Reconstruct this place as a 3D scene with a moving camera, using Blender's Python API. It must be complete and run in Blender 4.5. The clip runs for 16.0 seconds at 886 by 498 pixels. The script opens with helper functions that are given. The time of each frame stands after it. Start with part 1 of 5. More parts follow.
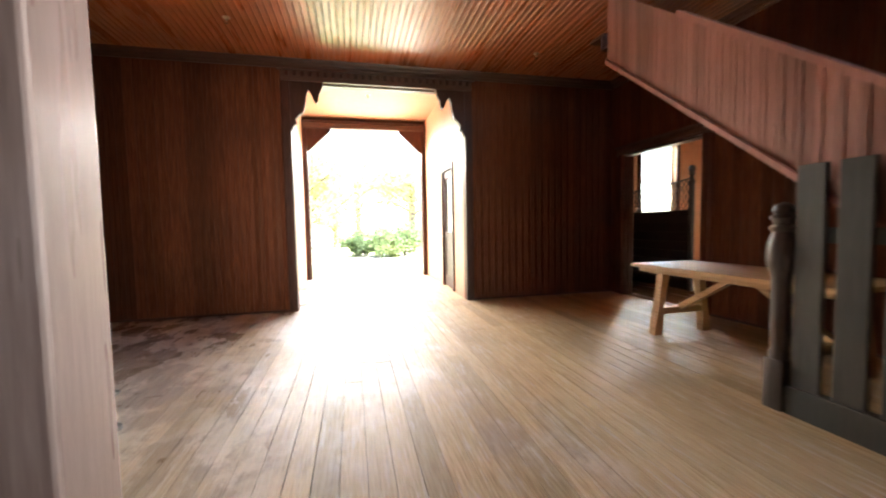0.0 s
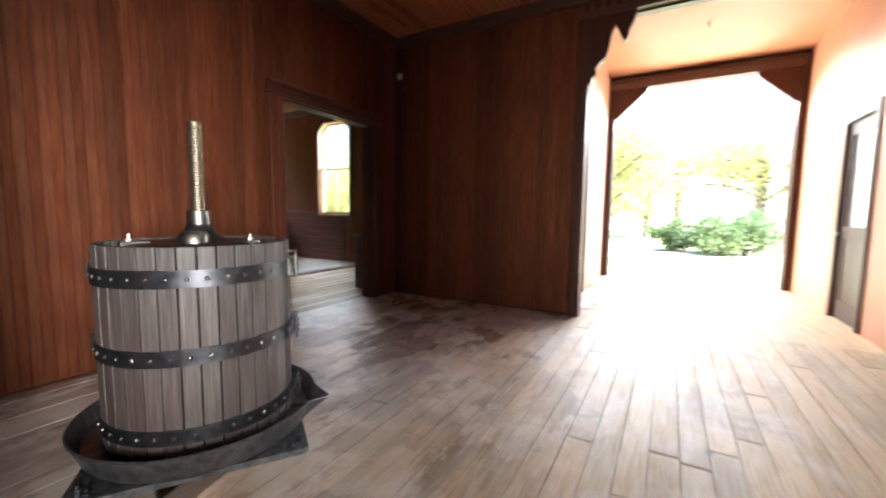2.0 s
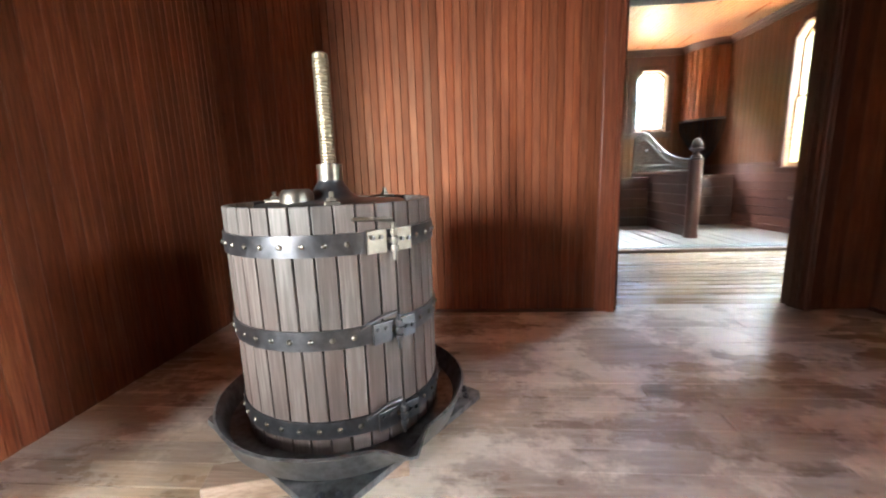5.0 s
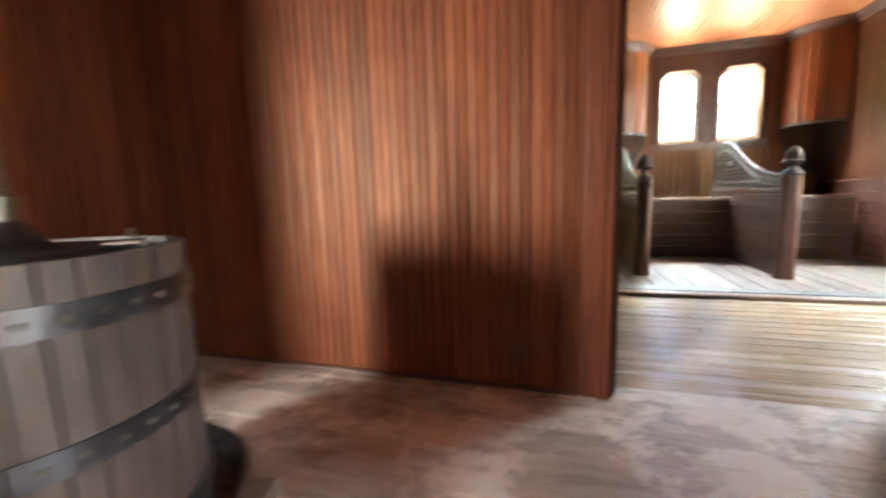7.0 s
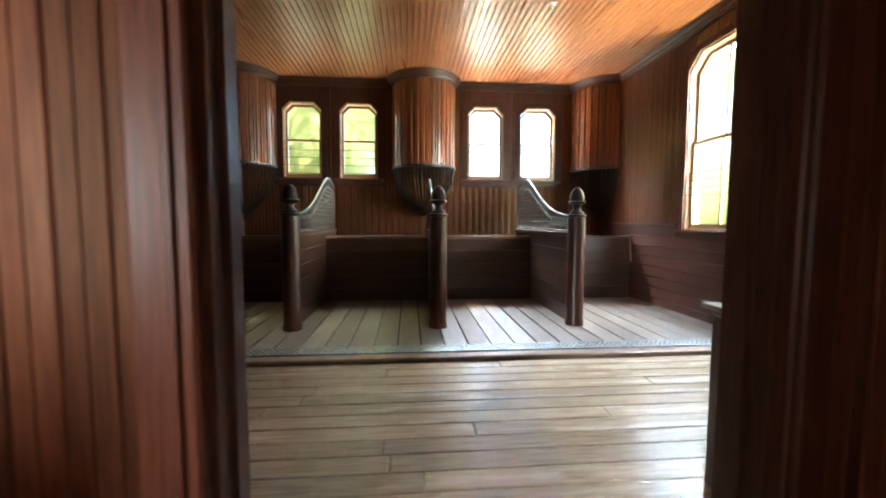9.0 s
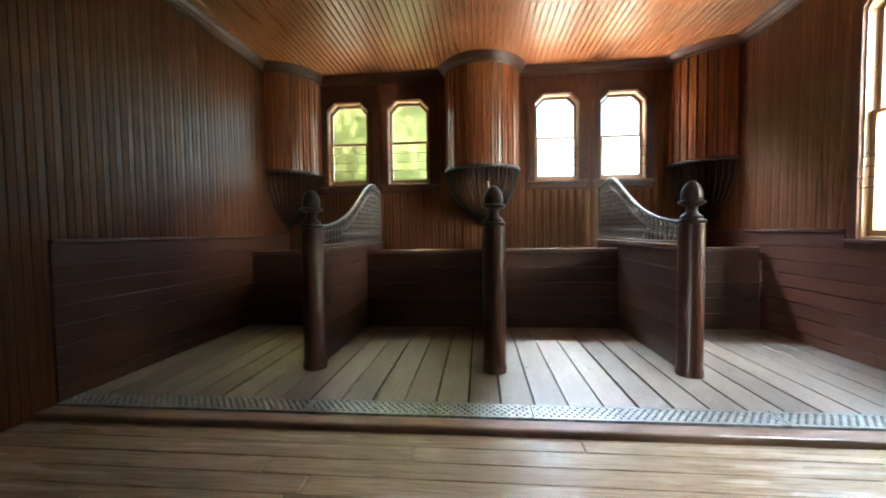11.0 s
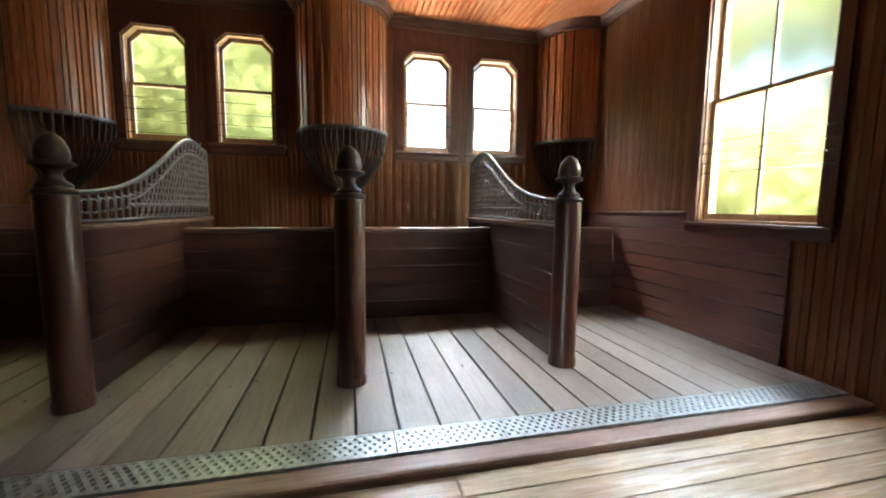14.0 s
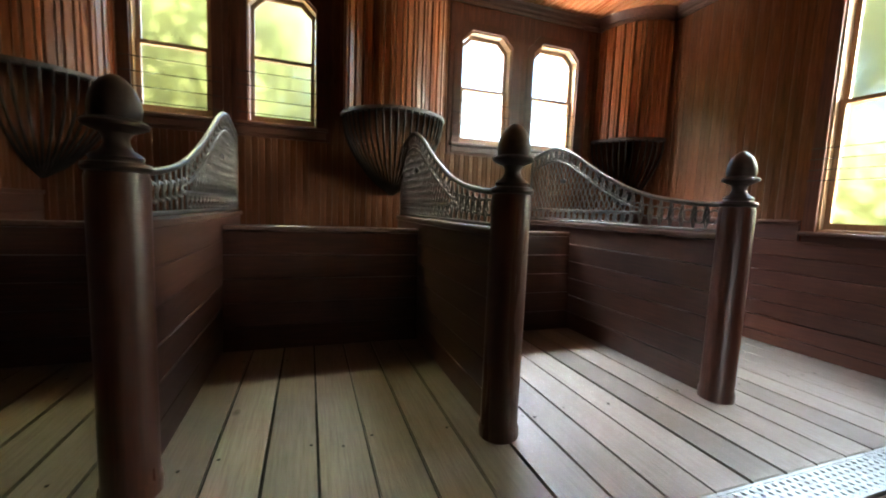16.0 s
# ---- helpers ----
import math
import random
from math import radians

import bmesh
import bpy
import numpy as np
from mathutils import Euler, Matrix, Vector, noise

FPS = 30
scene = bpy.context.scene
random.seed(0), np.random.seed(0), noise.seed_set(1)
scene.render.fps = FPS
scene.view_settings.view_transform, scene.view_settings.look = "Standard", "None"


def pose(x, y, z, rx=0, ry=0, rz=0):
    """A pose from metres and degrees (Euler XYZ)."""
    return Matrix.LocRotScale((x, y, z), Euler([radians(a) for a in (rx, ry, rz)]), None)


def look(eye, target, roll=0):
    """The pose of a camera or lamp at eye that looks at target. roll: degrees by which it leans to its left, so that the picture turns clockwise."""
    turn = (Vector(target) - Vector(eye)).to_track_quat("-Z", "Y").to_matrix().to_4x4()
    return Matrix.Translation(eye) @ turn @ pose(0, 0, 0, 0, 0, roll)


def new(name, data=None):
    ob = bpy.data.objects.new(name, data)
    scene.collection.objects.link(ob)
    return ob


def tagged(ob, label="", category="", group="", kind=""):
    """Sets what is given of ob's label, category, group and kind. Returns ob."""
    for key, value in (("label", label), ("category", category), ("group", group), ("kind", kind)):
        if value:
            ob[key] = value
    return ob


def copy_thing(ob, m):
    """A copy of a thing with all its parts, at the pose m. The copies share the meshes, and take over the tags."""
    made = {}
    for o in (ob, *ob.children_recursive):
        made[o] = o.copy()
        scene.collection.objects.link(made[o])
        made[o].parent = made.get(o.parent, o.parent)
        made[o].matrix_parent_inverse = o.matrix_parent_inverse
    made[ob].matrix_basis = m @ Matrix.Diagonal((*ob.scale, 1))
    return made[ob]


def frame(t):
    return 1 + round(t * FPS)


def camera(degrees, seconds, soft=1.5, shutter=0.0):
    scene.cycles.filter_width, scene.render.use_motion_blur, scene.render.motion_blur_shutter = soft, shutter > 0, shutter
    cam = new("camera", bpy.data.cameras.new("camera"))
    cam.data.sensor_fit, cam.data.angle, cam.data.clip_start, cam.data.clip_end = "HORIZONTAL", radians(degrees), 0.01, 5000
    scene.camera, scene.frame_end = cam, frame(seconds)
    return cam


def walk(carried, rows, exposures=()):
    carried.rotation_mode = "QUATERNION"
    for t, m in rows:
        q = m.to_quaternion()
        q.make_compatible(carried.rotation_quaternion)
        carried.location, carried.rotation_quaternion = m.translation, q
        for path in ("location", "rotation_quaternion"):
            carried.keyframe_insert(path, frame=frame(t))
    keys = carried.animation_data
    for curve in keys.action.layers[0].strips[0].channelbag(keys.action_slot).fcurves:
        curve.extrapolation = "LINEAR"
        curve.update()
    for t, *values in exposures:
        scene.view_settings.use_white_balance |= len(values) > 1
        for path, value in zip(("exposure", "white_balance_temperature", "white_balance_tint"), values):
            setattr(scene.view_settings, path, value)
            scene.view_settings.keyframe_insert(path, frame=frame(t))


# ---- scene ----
cam = camera(97.1, 16.0, soft=2.0, shutter=0.5)
PATH = [
    (0, (0.697, 0.316, 1.337), (1.143, 2.262, 1.218), -1.1),
    (0.5, (0.759, 0.737, 1.336), (0.97, 2.721, 1.202), -1.4),
    (1, (0.866, 1.126, 1.294), (0.7, 3.115, 1.17), -1.5),
    (1.5, (0.857, 1.471, 1.294), (0.252, 3.372, 1.155), -0.2),
    (2, (0.76, 1.827, 1.306), (-0.236, 3.552, 1.123), 0.7),
    (2.5, (0.781, 2.176, 1.287), (-0.537, 3.663, 1.065), 1.0),
    (3, (0.751, 2.485, 1.266), (-0.816, 3.698, 0.998), 0.8),
    (3.5, (0.603, 2.797, 1.281), (-1.162, 3.681, 0.957), 0.3),
    (4, (0.571, 3.141, 1.263), (-1.331, 3.654, 0.918), -0.6),
    (4.5, (0.489, 3.422, 1.244), (-1.472, 3.574, 0.884), -1.1),
    (4.7, (0.428, 3.506, 1.222), (-1.539, 3.527, 0.861), -1.5),
    (6.8, (-0.526, 4.428, 1.291), (-2.379, 3.745, 0.977), -2.0),
    (7, (-0.683, 4.543, 1.271), (-2.585, 3.987, 0.996), -1.7),
    (7.5, (-0.989, 4.811, 1.303), (-2.966, 4.598, 1.086), -0.9),
    (8, (-1.436, 4.979, 1.362), (-3.426, 5.043, 1.169), -0.4),
    (8.5, (-1.766, 5.141, 1.288), (-3.75, 5.347, 1.139), 0.4),
    (9, (-2.117, 5.376, 1.32), (-4.105, 5.546, 1.182), 0.2),
    (9.5, (-2.469, 5.471, 1.33), (-4.466, 5.502, 1.223), -0.2),
    (9.7, (-2.572, 5.499, 1.34), (-4.57, 5.458, 1.25), -0.2),
    (11.8, (-3.501, 5.676, 1.339), (-5.489, 5.483, 1.25), -0.8),
    (12, (-3.556, 5.718, 1.321), (-5.55, 5.602, 1.228), -0.8),
    (12.5, (-3.635, 5.841, 1.332), (-5.63, 5.904, 1.211), -0.9),
    (13, (-3.671, 5.897, 1.316), (-5.65, 6.148, 1.161), -0.9),
    (13.5, (-3.794, 5.862, 1.313), (-5.74, 6.284, 1.118), -0.1),
    (14, (-3.954, 5.725, 1.327), (-5.889, 6.184, 1.119), 0.6),
    (14.5, (-4.244, 5.54, 1.297), (-6.188, 5.954, 1.072), 1.2),
    (15, (-4.498, 5.273, 1.295), (-6.446, 5.675, 1.083), 1.5),
    (15.5, (-4.661, 4.931, 1.322), (-6.591, 5.418, 1.127), 1.6),
    (16, (-4.931, 4.703, 1.293), (-6.812, 5.352, 1.089), 2.3),
]
EXPOSURE = [(0, 4.4, 6500, 10), (1.0, 4.25, 6200, 10), (2.0, 3.85, 6000, 10), (3.5, 4.5, 5900, 8), (4.7, 5.05, 5900, 6), (7.0, 4.95, 6300, 9), (8.0, 4.55, 6000, 8), (9.0, 4.35, 5900, 6), (12.0, 3.95, 6100, 8), (16.0, 3.9, 6200, 10)]
walk(cam, [(t, look(eye, target, roll)) for t, eye, target, roll in PATH], EXPOSURE)

# ---- world and sun ----
SUN_DIR = Vector((0.55, -0.40, 0.90)).normalized()
world = bpy.data.worlds.new("sky")
scene.world = world
world.use_nodes = True
wn = world.node_tree.nodes
sky = wn.new("ShaderNodeTexSky")
sky.sky_type = "NISHITA"
sky.sun_disc = False
sky.sun_elevation = math.asin(SUN_DIR.z)
sky.sun_rotation = math.atan2(SUN_DIR.x, SUN_DIR.y)
wn["Background"].inputs["Strength"].default_value = 0.15
world.node_tree.links.new(sky.outputs[0], wn["Background"].inputs["Color"])
sun_data = bpy.data.lights.new("sun", "SUN")
sun_data.energy, sun_data.angle, sun_data.color = 5.0, radians(0.5), (1.0, 0.94, 0.84)
sun = new("sun", sun_data)
sun.matrix_world = look(SUN_DIR * 30, (0, 0, 0))


def sky_lamp(name, eye, target, width, height, watts, colour, spread=180):
    """Daylight falling in through an opening."""
    d = bpy.data.lights.new(name, "AREA")
    d.shape, d.size, d.size_y, d.energy, d.color = "RECTANGLE", width, height, watts, colour
    d.spread = radians(spread)
    ob = new(name, d)
    ob.matrix_world = look(eye, target)
    return ob


SKY_WARM = (1.0, 0.95, 0.87)
sky_lamp("daylight_carriage_opening", (1.1, 16.0, 5.2), (1.2, 4.0, 0.4), 14.0, 2.2, 355, (1.0, 0.95, 0.86))
sky_lamp("daylight_carriage_opening", (-1.9, 11.6, 1.9), (2.6, 6.4, 0.8), 2.0, 3.2, 52, (1.0, 0.90, 0.78))
sky_lamp("daylight_carriage_opening", (5.0, 11.6, 1.9), (-0.2, 6.4, 0.8), 2.0, 3.2, 22, (0.92, 0.95, 1.0))
sky_lamp("daylight_entry_door", (2.85, -2.66, 1.5), (-0.2, 7.0, 1.8), 1.1, 2.2, 0.55, (1.0, 0.93, 0.85), 26)
sky_lamp("daylight_stall_windows", (-10.6, 7.35, 4.5), (-7.2, 6.9, 0.6), 2.0, 0.9, 85, (0.86, 0.93, 1.0), 110)
sky_lamp("daylight_stall_windows", (-10.6, 3.9, 4.5), (-7.2, 4.2, 0.6), 2.0, 0.9, 8, (1.0, 0.93, 0.42), 90)
sky_lamp("daylight_side_window", (-5.7, 10.7, 3.1), (-9.2, 7.2, 1.3), 2.4, 1.6, 24, (1.0, 0.98, 0.78), 170)
sky_lamp("daylight_side_window", (-8.0, 10.2, 4.5), (-4.6, 6.4, 0.0), 2.0, 1.0, 66, (0.80, 0.91, 1.0))
sky_lamp("daylight_off_the_yard", (-10.4, 7.35, 1.5), (-7.6, 7.0, 3.9), 2.0, 0.7, 44, SKY_WARM)
sky_lamp("daylight_off_the_yard", (-10.4, 3.9, 1.5), (-7.6, 4.2, 3.9), 2.0, 0.7, 10, (1.0, 1.0, 0.7))
sky_lamp("daylight_off_the_yard", (-6.7, 9.9, 0.75), (-6.3, 7.4, 3.0), 1.2, 0.6, 30, (0.95, 1.0, 0.75))
sky_lamp("daylight_east_wing_window", (8.9, 10.1, 4.3), (4.2, 4.6, 0.0), 1.6, 1.0, 330, (0.75, 0.87, 1.0))
sky_lamp("daylight_entry_window", (3.48, 0.15, 1.8), (-3.14, 3.3, 1.3), 0.6, 1.7, 2.9, (1.0, 0.92, 0.82), 38)


# ---- materials ----
def base_material(name, rough, metal=0.0, coat=0.0):
    m = bpy.data.materials.new(name)
    m.use_nodes = True
    n, l = m.node_tree.nodes, m.node_tree.links
    b = n["Principled BSDF"]
    b.inputs["Roughness"].default_value = rough
    b.inputs["Metallic"].default_value = metal
    b.inputs["Coat Weight"].default_value = coat
    b.inputs["Coat Roughness"].default_value = 0.34
    b.inputs["Specular IOR Level"].default_value = 0.5 if coat or metal else 0.42
    return m, n, l, b


def noise_node(n, l, scale, detail=4.0, stretch=(1, 1, 1), rough=0.6, shift=None):
    geo = n.new("ShaderNodeNewGeometry")
    mp = n.new("ShaderNodeMapping")
    mp.inputs["Scale"].default_value = stretch
    l.new(geo.outputs["Position"], mp.inputs["Vector"])
    if shift is not None:
        l.new(shift, mp.inputs["Location"])
    t = n.new("ShaderNodeTexNoise")
    t.inputs["Scale"].default_value = scale
    t.inputs["Detail"].default_value = detail
    t.inputs["Roughness"].default_value = rough
    l.new(mp.outputs[0], t.inputs["Vector"])
    return t.outputs["Fac"]


def ramp(n, l, fac, stops):
    r = n.new("ShaderNodeValToRGB")
    els = r.color_ramp.elements
    while len(els) < len(stops):
        els.new(0.5)
    for e, (p, c) in zip(els, stops):
        e.position = p
        e.color = (*c, 1)
    l.new(fac, r.inputs[0])
    return r.outputs[0]


def mix(n, l, fac, a, b, mode="MIX"):
    x = n.new("ShaderNodeMix")
    x.data_type, x.blend_type = "RGBA", mode
    for sock, v in ((x.inputs["Factor"], fac), (x.inputs["A"], a), (x.inputs["B"], b)):
        if isinstance(v, (int, float)):
            sock.default_value = v
        elif isinstance(v, tuple):
            sock.default_value = (*v, 1)
        else:
            l.new(v, sock)
    return x.outputs["Result"]


def maths(n, l, op, a, b):
    x = n.new("ShaderNodeMath")
    x.operation = op
    for i, v in enumerate((a, b)):
        if isinstance(v, (int, float)):
            x.inputs[i].default_value = v
        else:
            l.new(v, x.inputs[i])
    return x.outputs[0]


def bump(n, l, b, fac, strength, dist=0.004):
    k = n.new("ShaderNodeBump")
    k.inputs["Strength"].default_value = strength
    k.inputs["Distance"].default_value = dist
    l.new(fac, k.inputs["Height"])
    l.new(k.outputs[0], b.inputs["Normal"])


GRAIN = {"x": (0.7, 14, 14), "y": (14, 0.7, 14), "z": (14, 14, 0.7)}


def wood(name, dark, mid, light, rough, axis="z", coat=0.0, vary=0.35, stain=(0.1, 0.06, 0.04), stain_amount=0.3, rough_vary=0.15, relief=0.25, worn=None, knots=False):
    """Wood with grain along an axis, per-piece tone and larger stains."""
    m, n, l, b = base_material(name, rough, 0, coat)
    info = n.new("ShaderNodeObjectInfo")
    comb = n.new("ShaderNodeCombineXYZ")
    big = maths(n, l, "MULTIPLY", info.outputs["Random"], 37.0)
    for i in range(3):
        l.new(big, comb.inputs[i])
    g = noise_node(n, l, 5.0, 6, GRAIN[axis], 0.65, comb.outputs[0])
    fine = noise_node(n, l, 16.0, 3, GRAIN[axis], 0.6, comb.outputs[0])
    col = ramp(n, l, g, [(0.28, dark), (0.5, mid), (0.74, light)])
    tone = ramp(n, l, info.outputs["Random"], [(0.0, (1 - vary,) * 3), (1.0, (1 + 0.5 * vary,) * 3)])
    col = mix(n, l, 1.0, col, tone, "MULTIPLY")
    s = noise_node(n, l, 1.1, 3, (1, 1, 1), 0.55)
    sm = ramp(n, l, s, [(0.36, (0, 0, 0)), (0.74, (1, 1, 1))])
    col = mix(n, l, maths(n, l, "MULTIPLY", sm, stain_amount), col, stain)
    if knots:
        geo = n.new("ShaderNodeNewGeometry")
        mp = n.new("ShaderNodeMapping")
        mp.inputs["Scale"].default_value = (0.55, 1, 1) if axis == "x" else (1, 0.55, 1)
        l.new(geo.outputs["Position"], mp.inputs["Vector"])
        vo = n.new("ShaderNodeTexVoronoi")
        vo.inputs["Scale"].default_value = 2.6
        l.new(mp.outputs[0], vo.inputs["Vector"])
        kn = ramp(n, l, vo.outputs["Distance"], [(0.025, (1, 1, 1)), (0.07, (0, 0, 0))])
        col = mix(n, l, maths(n, l, "MULTIPLY", kn, 0.85), col, (0.05, 0.03, 0.02))
    varnish = None
    if worn:
        w1 = ramp(n, l, noise_node(n, l, 0.75, 5, (1, 1, 1), 0.6), [(0.36, (0, 0, 0)), (0.68, (1, 1, 1))])
        col = mix(n, l, maths(n, l, "MULTIPLY", w1, 0.45), col, worn[0])
        # boards scrubbed pale and grey towards the press and the stable door
        geo2 = n.new("ShaderNodeNewGeometry")
        sep = n.new("ShaderNodeSeparateXYZ")
        l.new(geo2.outputs["Position"], sep.inputs[0])
        drift = maths(n, l, "ADD", sep.outputs["X"], maths(n, l, "MULTIPLY", noise_node(n, l, 0.9, 6, (1.3, 0.7, 1), 0.66), -12.0))
        zone = n.new("ShaderNodeMapRange")
        zone.inputs["From Min"].default_value, zone.inputs["From Max"].default_value = -4.5, -7.6
        l.new(drift, zone.inputs["Value"])
        streak = ramp(n, l, noise_node(n, l, 3.2, 6, (3.0, 0.55, 1), 0.7, comb.outputs[0]), [(0.34, (0, 0, 0)), (0.62, (1, 1, 1))])
        patch = ramp(n, l, noise_node(n, l, 1.5, 7, (1.1, 0.8, 1), 0.68), [(0.47, (0, 0, 0)), (0.535, (1, 1, 1))])
        grey = mix(n, l, patch, mix(n, l, streak, (0.25, 0.215, 0.205), (0.46, 0.41, 0.39)), (0.70, 0.655, 0.61))
        col = mix(n, l, maths(n, l, "MULTIPLY", zone.outputs[0], 0.8), col, grey)
        # islands of old brown varnish, ragged and broken at the board edges
        isle = maths(n, l, "ADD", noise_node(n, l, 0.62, 7, (1.2, 0.8, 1), 0.66), maths(n, l, "MULTIPLY", noise_node(n, l, 2.6, 5, (2.5, 0.5, 1), 0.7, comb.outputs[0]), 0.22))
        varnish = ramp(n, l, isle, [(0.615, (0, 0, 0)), (0.675, (1, 1, 1))])
        west = n.new("ShaderNodeMapRange")
        west.inputs["From Min"].default_value, west.inputs["From Max"].default_value = 1.3, -0.6
        west.inputs["To Min"].default_value = 0.12
        l.new(sep.outputs["X"], west.inputs["Value"])
        varnish = maths(n, l, "MULTIPLY", varnish, west.outputs[0])
        brown = ramp(n, l, g, [(0.3, worn[1]), (0.7, tuple(1.9 * v for v in worn[1]))])
        col = mix(n, l, maths(n, l, "MULTIPLY", varnish, 0.42), col, brown)
        scr = ramp(n, l, noise_node(n, l, 5.0, 6, (5, 0.45, 1), 0.7), [(0.54, (0, 0, 0)), (0.66, (1, 1, 1))])
        col = mix(n, l, maths(n, l, "MULTIPLY", scr, 0.4), col, (0.66, 0.62, 0.57))
        gouge = ramp(n, l, noise_node(n, l, 7.0, 5, (6, 0.35, 1), 0.7), [(0.6, (0, 0, 0)), (0.7, (1, 1, 1))])
        col = mix(n, l, maths(n, l, "MULTIPLY", gouge, 0.5), col, (0.16, 0.12, 0.09))
    l.new(col, b.inputs["Base Color"])
    r = maths(n, l, "ADD", maths(n, l, "MULTIPLY", noise_node(n, l, 1.2, 3, {"x": (0.5, 7, 7), "y": (7, 0.5, 7), "z": (7, 7, 0.5)}[axis]), rough_vary * 2), rough - rough_vary)
    if varnish is not None:
        r = maths(n, l, "SUBTRACT", r, maths(n, l, "ADD", maths(n, l, "MULTIPLY", varnish, 0.16), maths(n, l, "MULTIPLY", west.outputs[0], 0.12)))
        l.new(maths(n, l, "ADD", maths(n, l, "MULTIPLY", west.outputs[0], 0.28), 0.10), b.inputs["Specular IOR Level"])
    l.new(r, b.inputs["Roughness"])
    bump(n, l, b, fine, relief, 0.003)
    return m


def metal(name, col, rough, metallic=1.0, rust=0.3, vary=0.35):
    m, n, l, b = base_material(name, rough, metallic)
    f = noise_node(n, l, 22.0, 5)
    c = ramp(n, l, f, [(0.3, tuple((1 - vary) * v for v in col)), (0.7, tuple(min(1, (1 + 0.7 * vary) * v) for v in col))])
    s = ramp(n, l, noise_node(n, l, 6.0, 6), [(0.5, (0, 0, 0)), (0.72, (1, 1, 1))])
    c = mix(n, l, maths(n, l, "MULTIPLY", s, rust), c, (0.09, 0.05, 0.03))
    l.new(c, b.inputs["Base Color"])
    l.new(maths(n, l, "ADD", maths(n, l, "MULTIPLY", f, 0.25), rough - 0.12), b.inputs["Roughness"])
    bump(n, l, b, f, 0.25, 0.002)
    return m


RED = dict(dark=(0.060, 0.014, 0.007), mid=(0.132, 0.036, 0.016), light=(0.215, 0.074, 0.031))
BROWN = dict(dark=(0.030, 0.010, 0.006), mid=(0.068, 0.022, 0.012), light=(0.115, 0.043, 0.024))
M_STABLE = wood("brown_stable_beadboard", (0.045, 0.013, 0.006), (0.098, 0.030, 0.013), (0.165, 0.058, 0.027), rough=0.44, axis="z", coat=0.0, vary=0.22, stain=(0.04, 0.018, 0.012))
M_STABLE.node_tree.nodes["Principled BSDF"].inputs["Specular Tint"].default_value = (1.0, 0.86, 0.50, 1)
M_WALL = wood("varnished_beadboard", **RED, rough=0.5, axis="z", coat=0.0, stain=(0.05, 0.02, 0.014), stain_amount=0.35)
M_WALL.node_tree.nodes["Principled BSDF"].inputs["Specular IOR Level"].default_value = 0.2
M_WALL.node_tree.nodes["Principled BSDF"].inputs["Specular Tint"].default_value = (1.0, 0.84, 0.58, 1)
M_TRIM = wood("varnished_trim_upright", **BROWN, rough=0.46, axis="z", coat=0.06, stain=(0.04, 0.018, 0.012))
M_TRIM.node_tree.nodes["Principled BSDF"].inputs["Specular IOR Level"].default_value = 0.25
M_CASING = wood("worn_casing_boards", (0.055, 0.013, 0.006), (0.115, 0.031, 0.014), (0.18, 0.057, 0.026), rough=0.44, axis="z", coat=0.06, stain=(0.03, 0.014, 0.010), stain_amount=0.55, rough_vary=0.12, relief=0.4)
M_CASING.node_tree.nodes["Principled BSDF"].inputs["Specular IOR Level"].default_value = 0.2
M_TRIM_X = wood("varnished_trim_along_x", **BROWN, rough=0.4, axis="x", coat=0.15)
M_TRIM_Y = wood("varnished_trim_along_y", **BROWN, rough=0.4, axis="y", coat=0.15)
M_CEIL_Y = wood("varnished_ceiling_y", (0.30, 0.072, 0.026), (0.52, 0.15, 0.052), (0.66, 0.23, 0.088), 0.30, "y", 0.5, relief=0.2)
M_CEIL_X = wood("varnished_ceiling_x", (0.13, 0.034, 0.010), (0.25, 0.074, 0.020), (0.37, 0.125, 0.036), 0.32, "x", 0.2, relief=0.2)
M_CEIL_X.node_tree.nodes["Principled BSDF"].inputs["Specular Tint"].default_value = (1.0, 0.86, 0.55, 1)
DARK = dict(dark=(0.022, 0.008, 0.005), mid=(0.05, 0.018, 0.011), light=(0.09, 0.036, 0.022))
M_STALL_X = wood("dark_stall_wood_x", **DARK, rough=0.4, axis="x", coat=0.25)
M_STALL_Y = wood("dark_stall_wood_y", **DARK, rough=0.42, axis="y", coat=0.2)
M_STALL_Z = wood("dark_stall_wood_z", (0.028, 0.009, 0.006), (0.062, 0.020, 0.012), (0.10, 0.036, 0.022), 0.3, "z", 0.45)
M_CAP = wood("worn_glossy_cap_rail", (0.055, 0.03, 0.022), (0.12, 0.075, 0.055), (0.20, 0.135, 0.105), 0.24, "x", 0.6, 0.15, rough_vary=0.08)
M_FLOOR = wood("worn_pine_floor", (0.30, 0.195, 0.095), (0.52, 0.38, 0.21), (0.68, 0.54, 0.35), 0.50, "y", 0.0, 0.30, (0.30, 0.24, 0.18), 0.22, 0.16, 0.9, ((0.55, 0.41, 0.235), (0.13, 0.100, 0.076)), True)
M_AISLE = wood("worn_aisle_floor", (0.22, 0.145, 0.085), (0.44, 0.335, 0.22), (0.60, 0.475, 0.325), 0.25, "y", 0.0, 0.25, (0.2, 0.17, 0.13), 0.4, 0.15, 0.5)
M_STALLFLOOR = wood("weathered_stall_planks", (0.135, 0.112, 0.092), (0.215, 0.185, 0.158), (0.28, 0.25, 0.22), 0.32, "x", 0.0, 0.36, (0.11, 0.09, 0.075), 0.5, 0.07, 0.6, None, True)
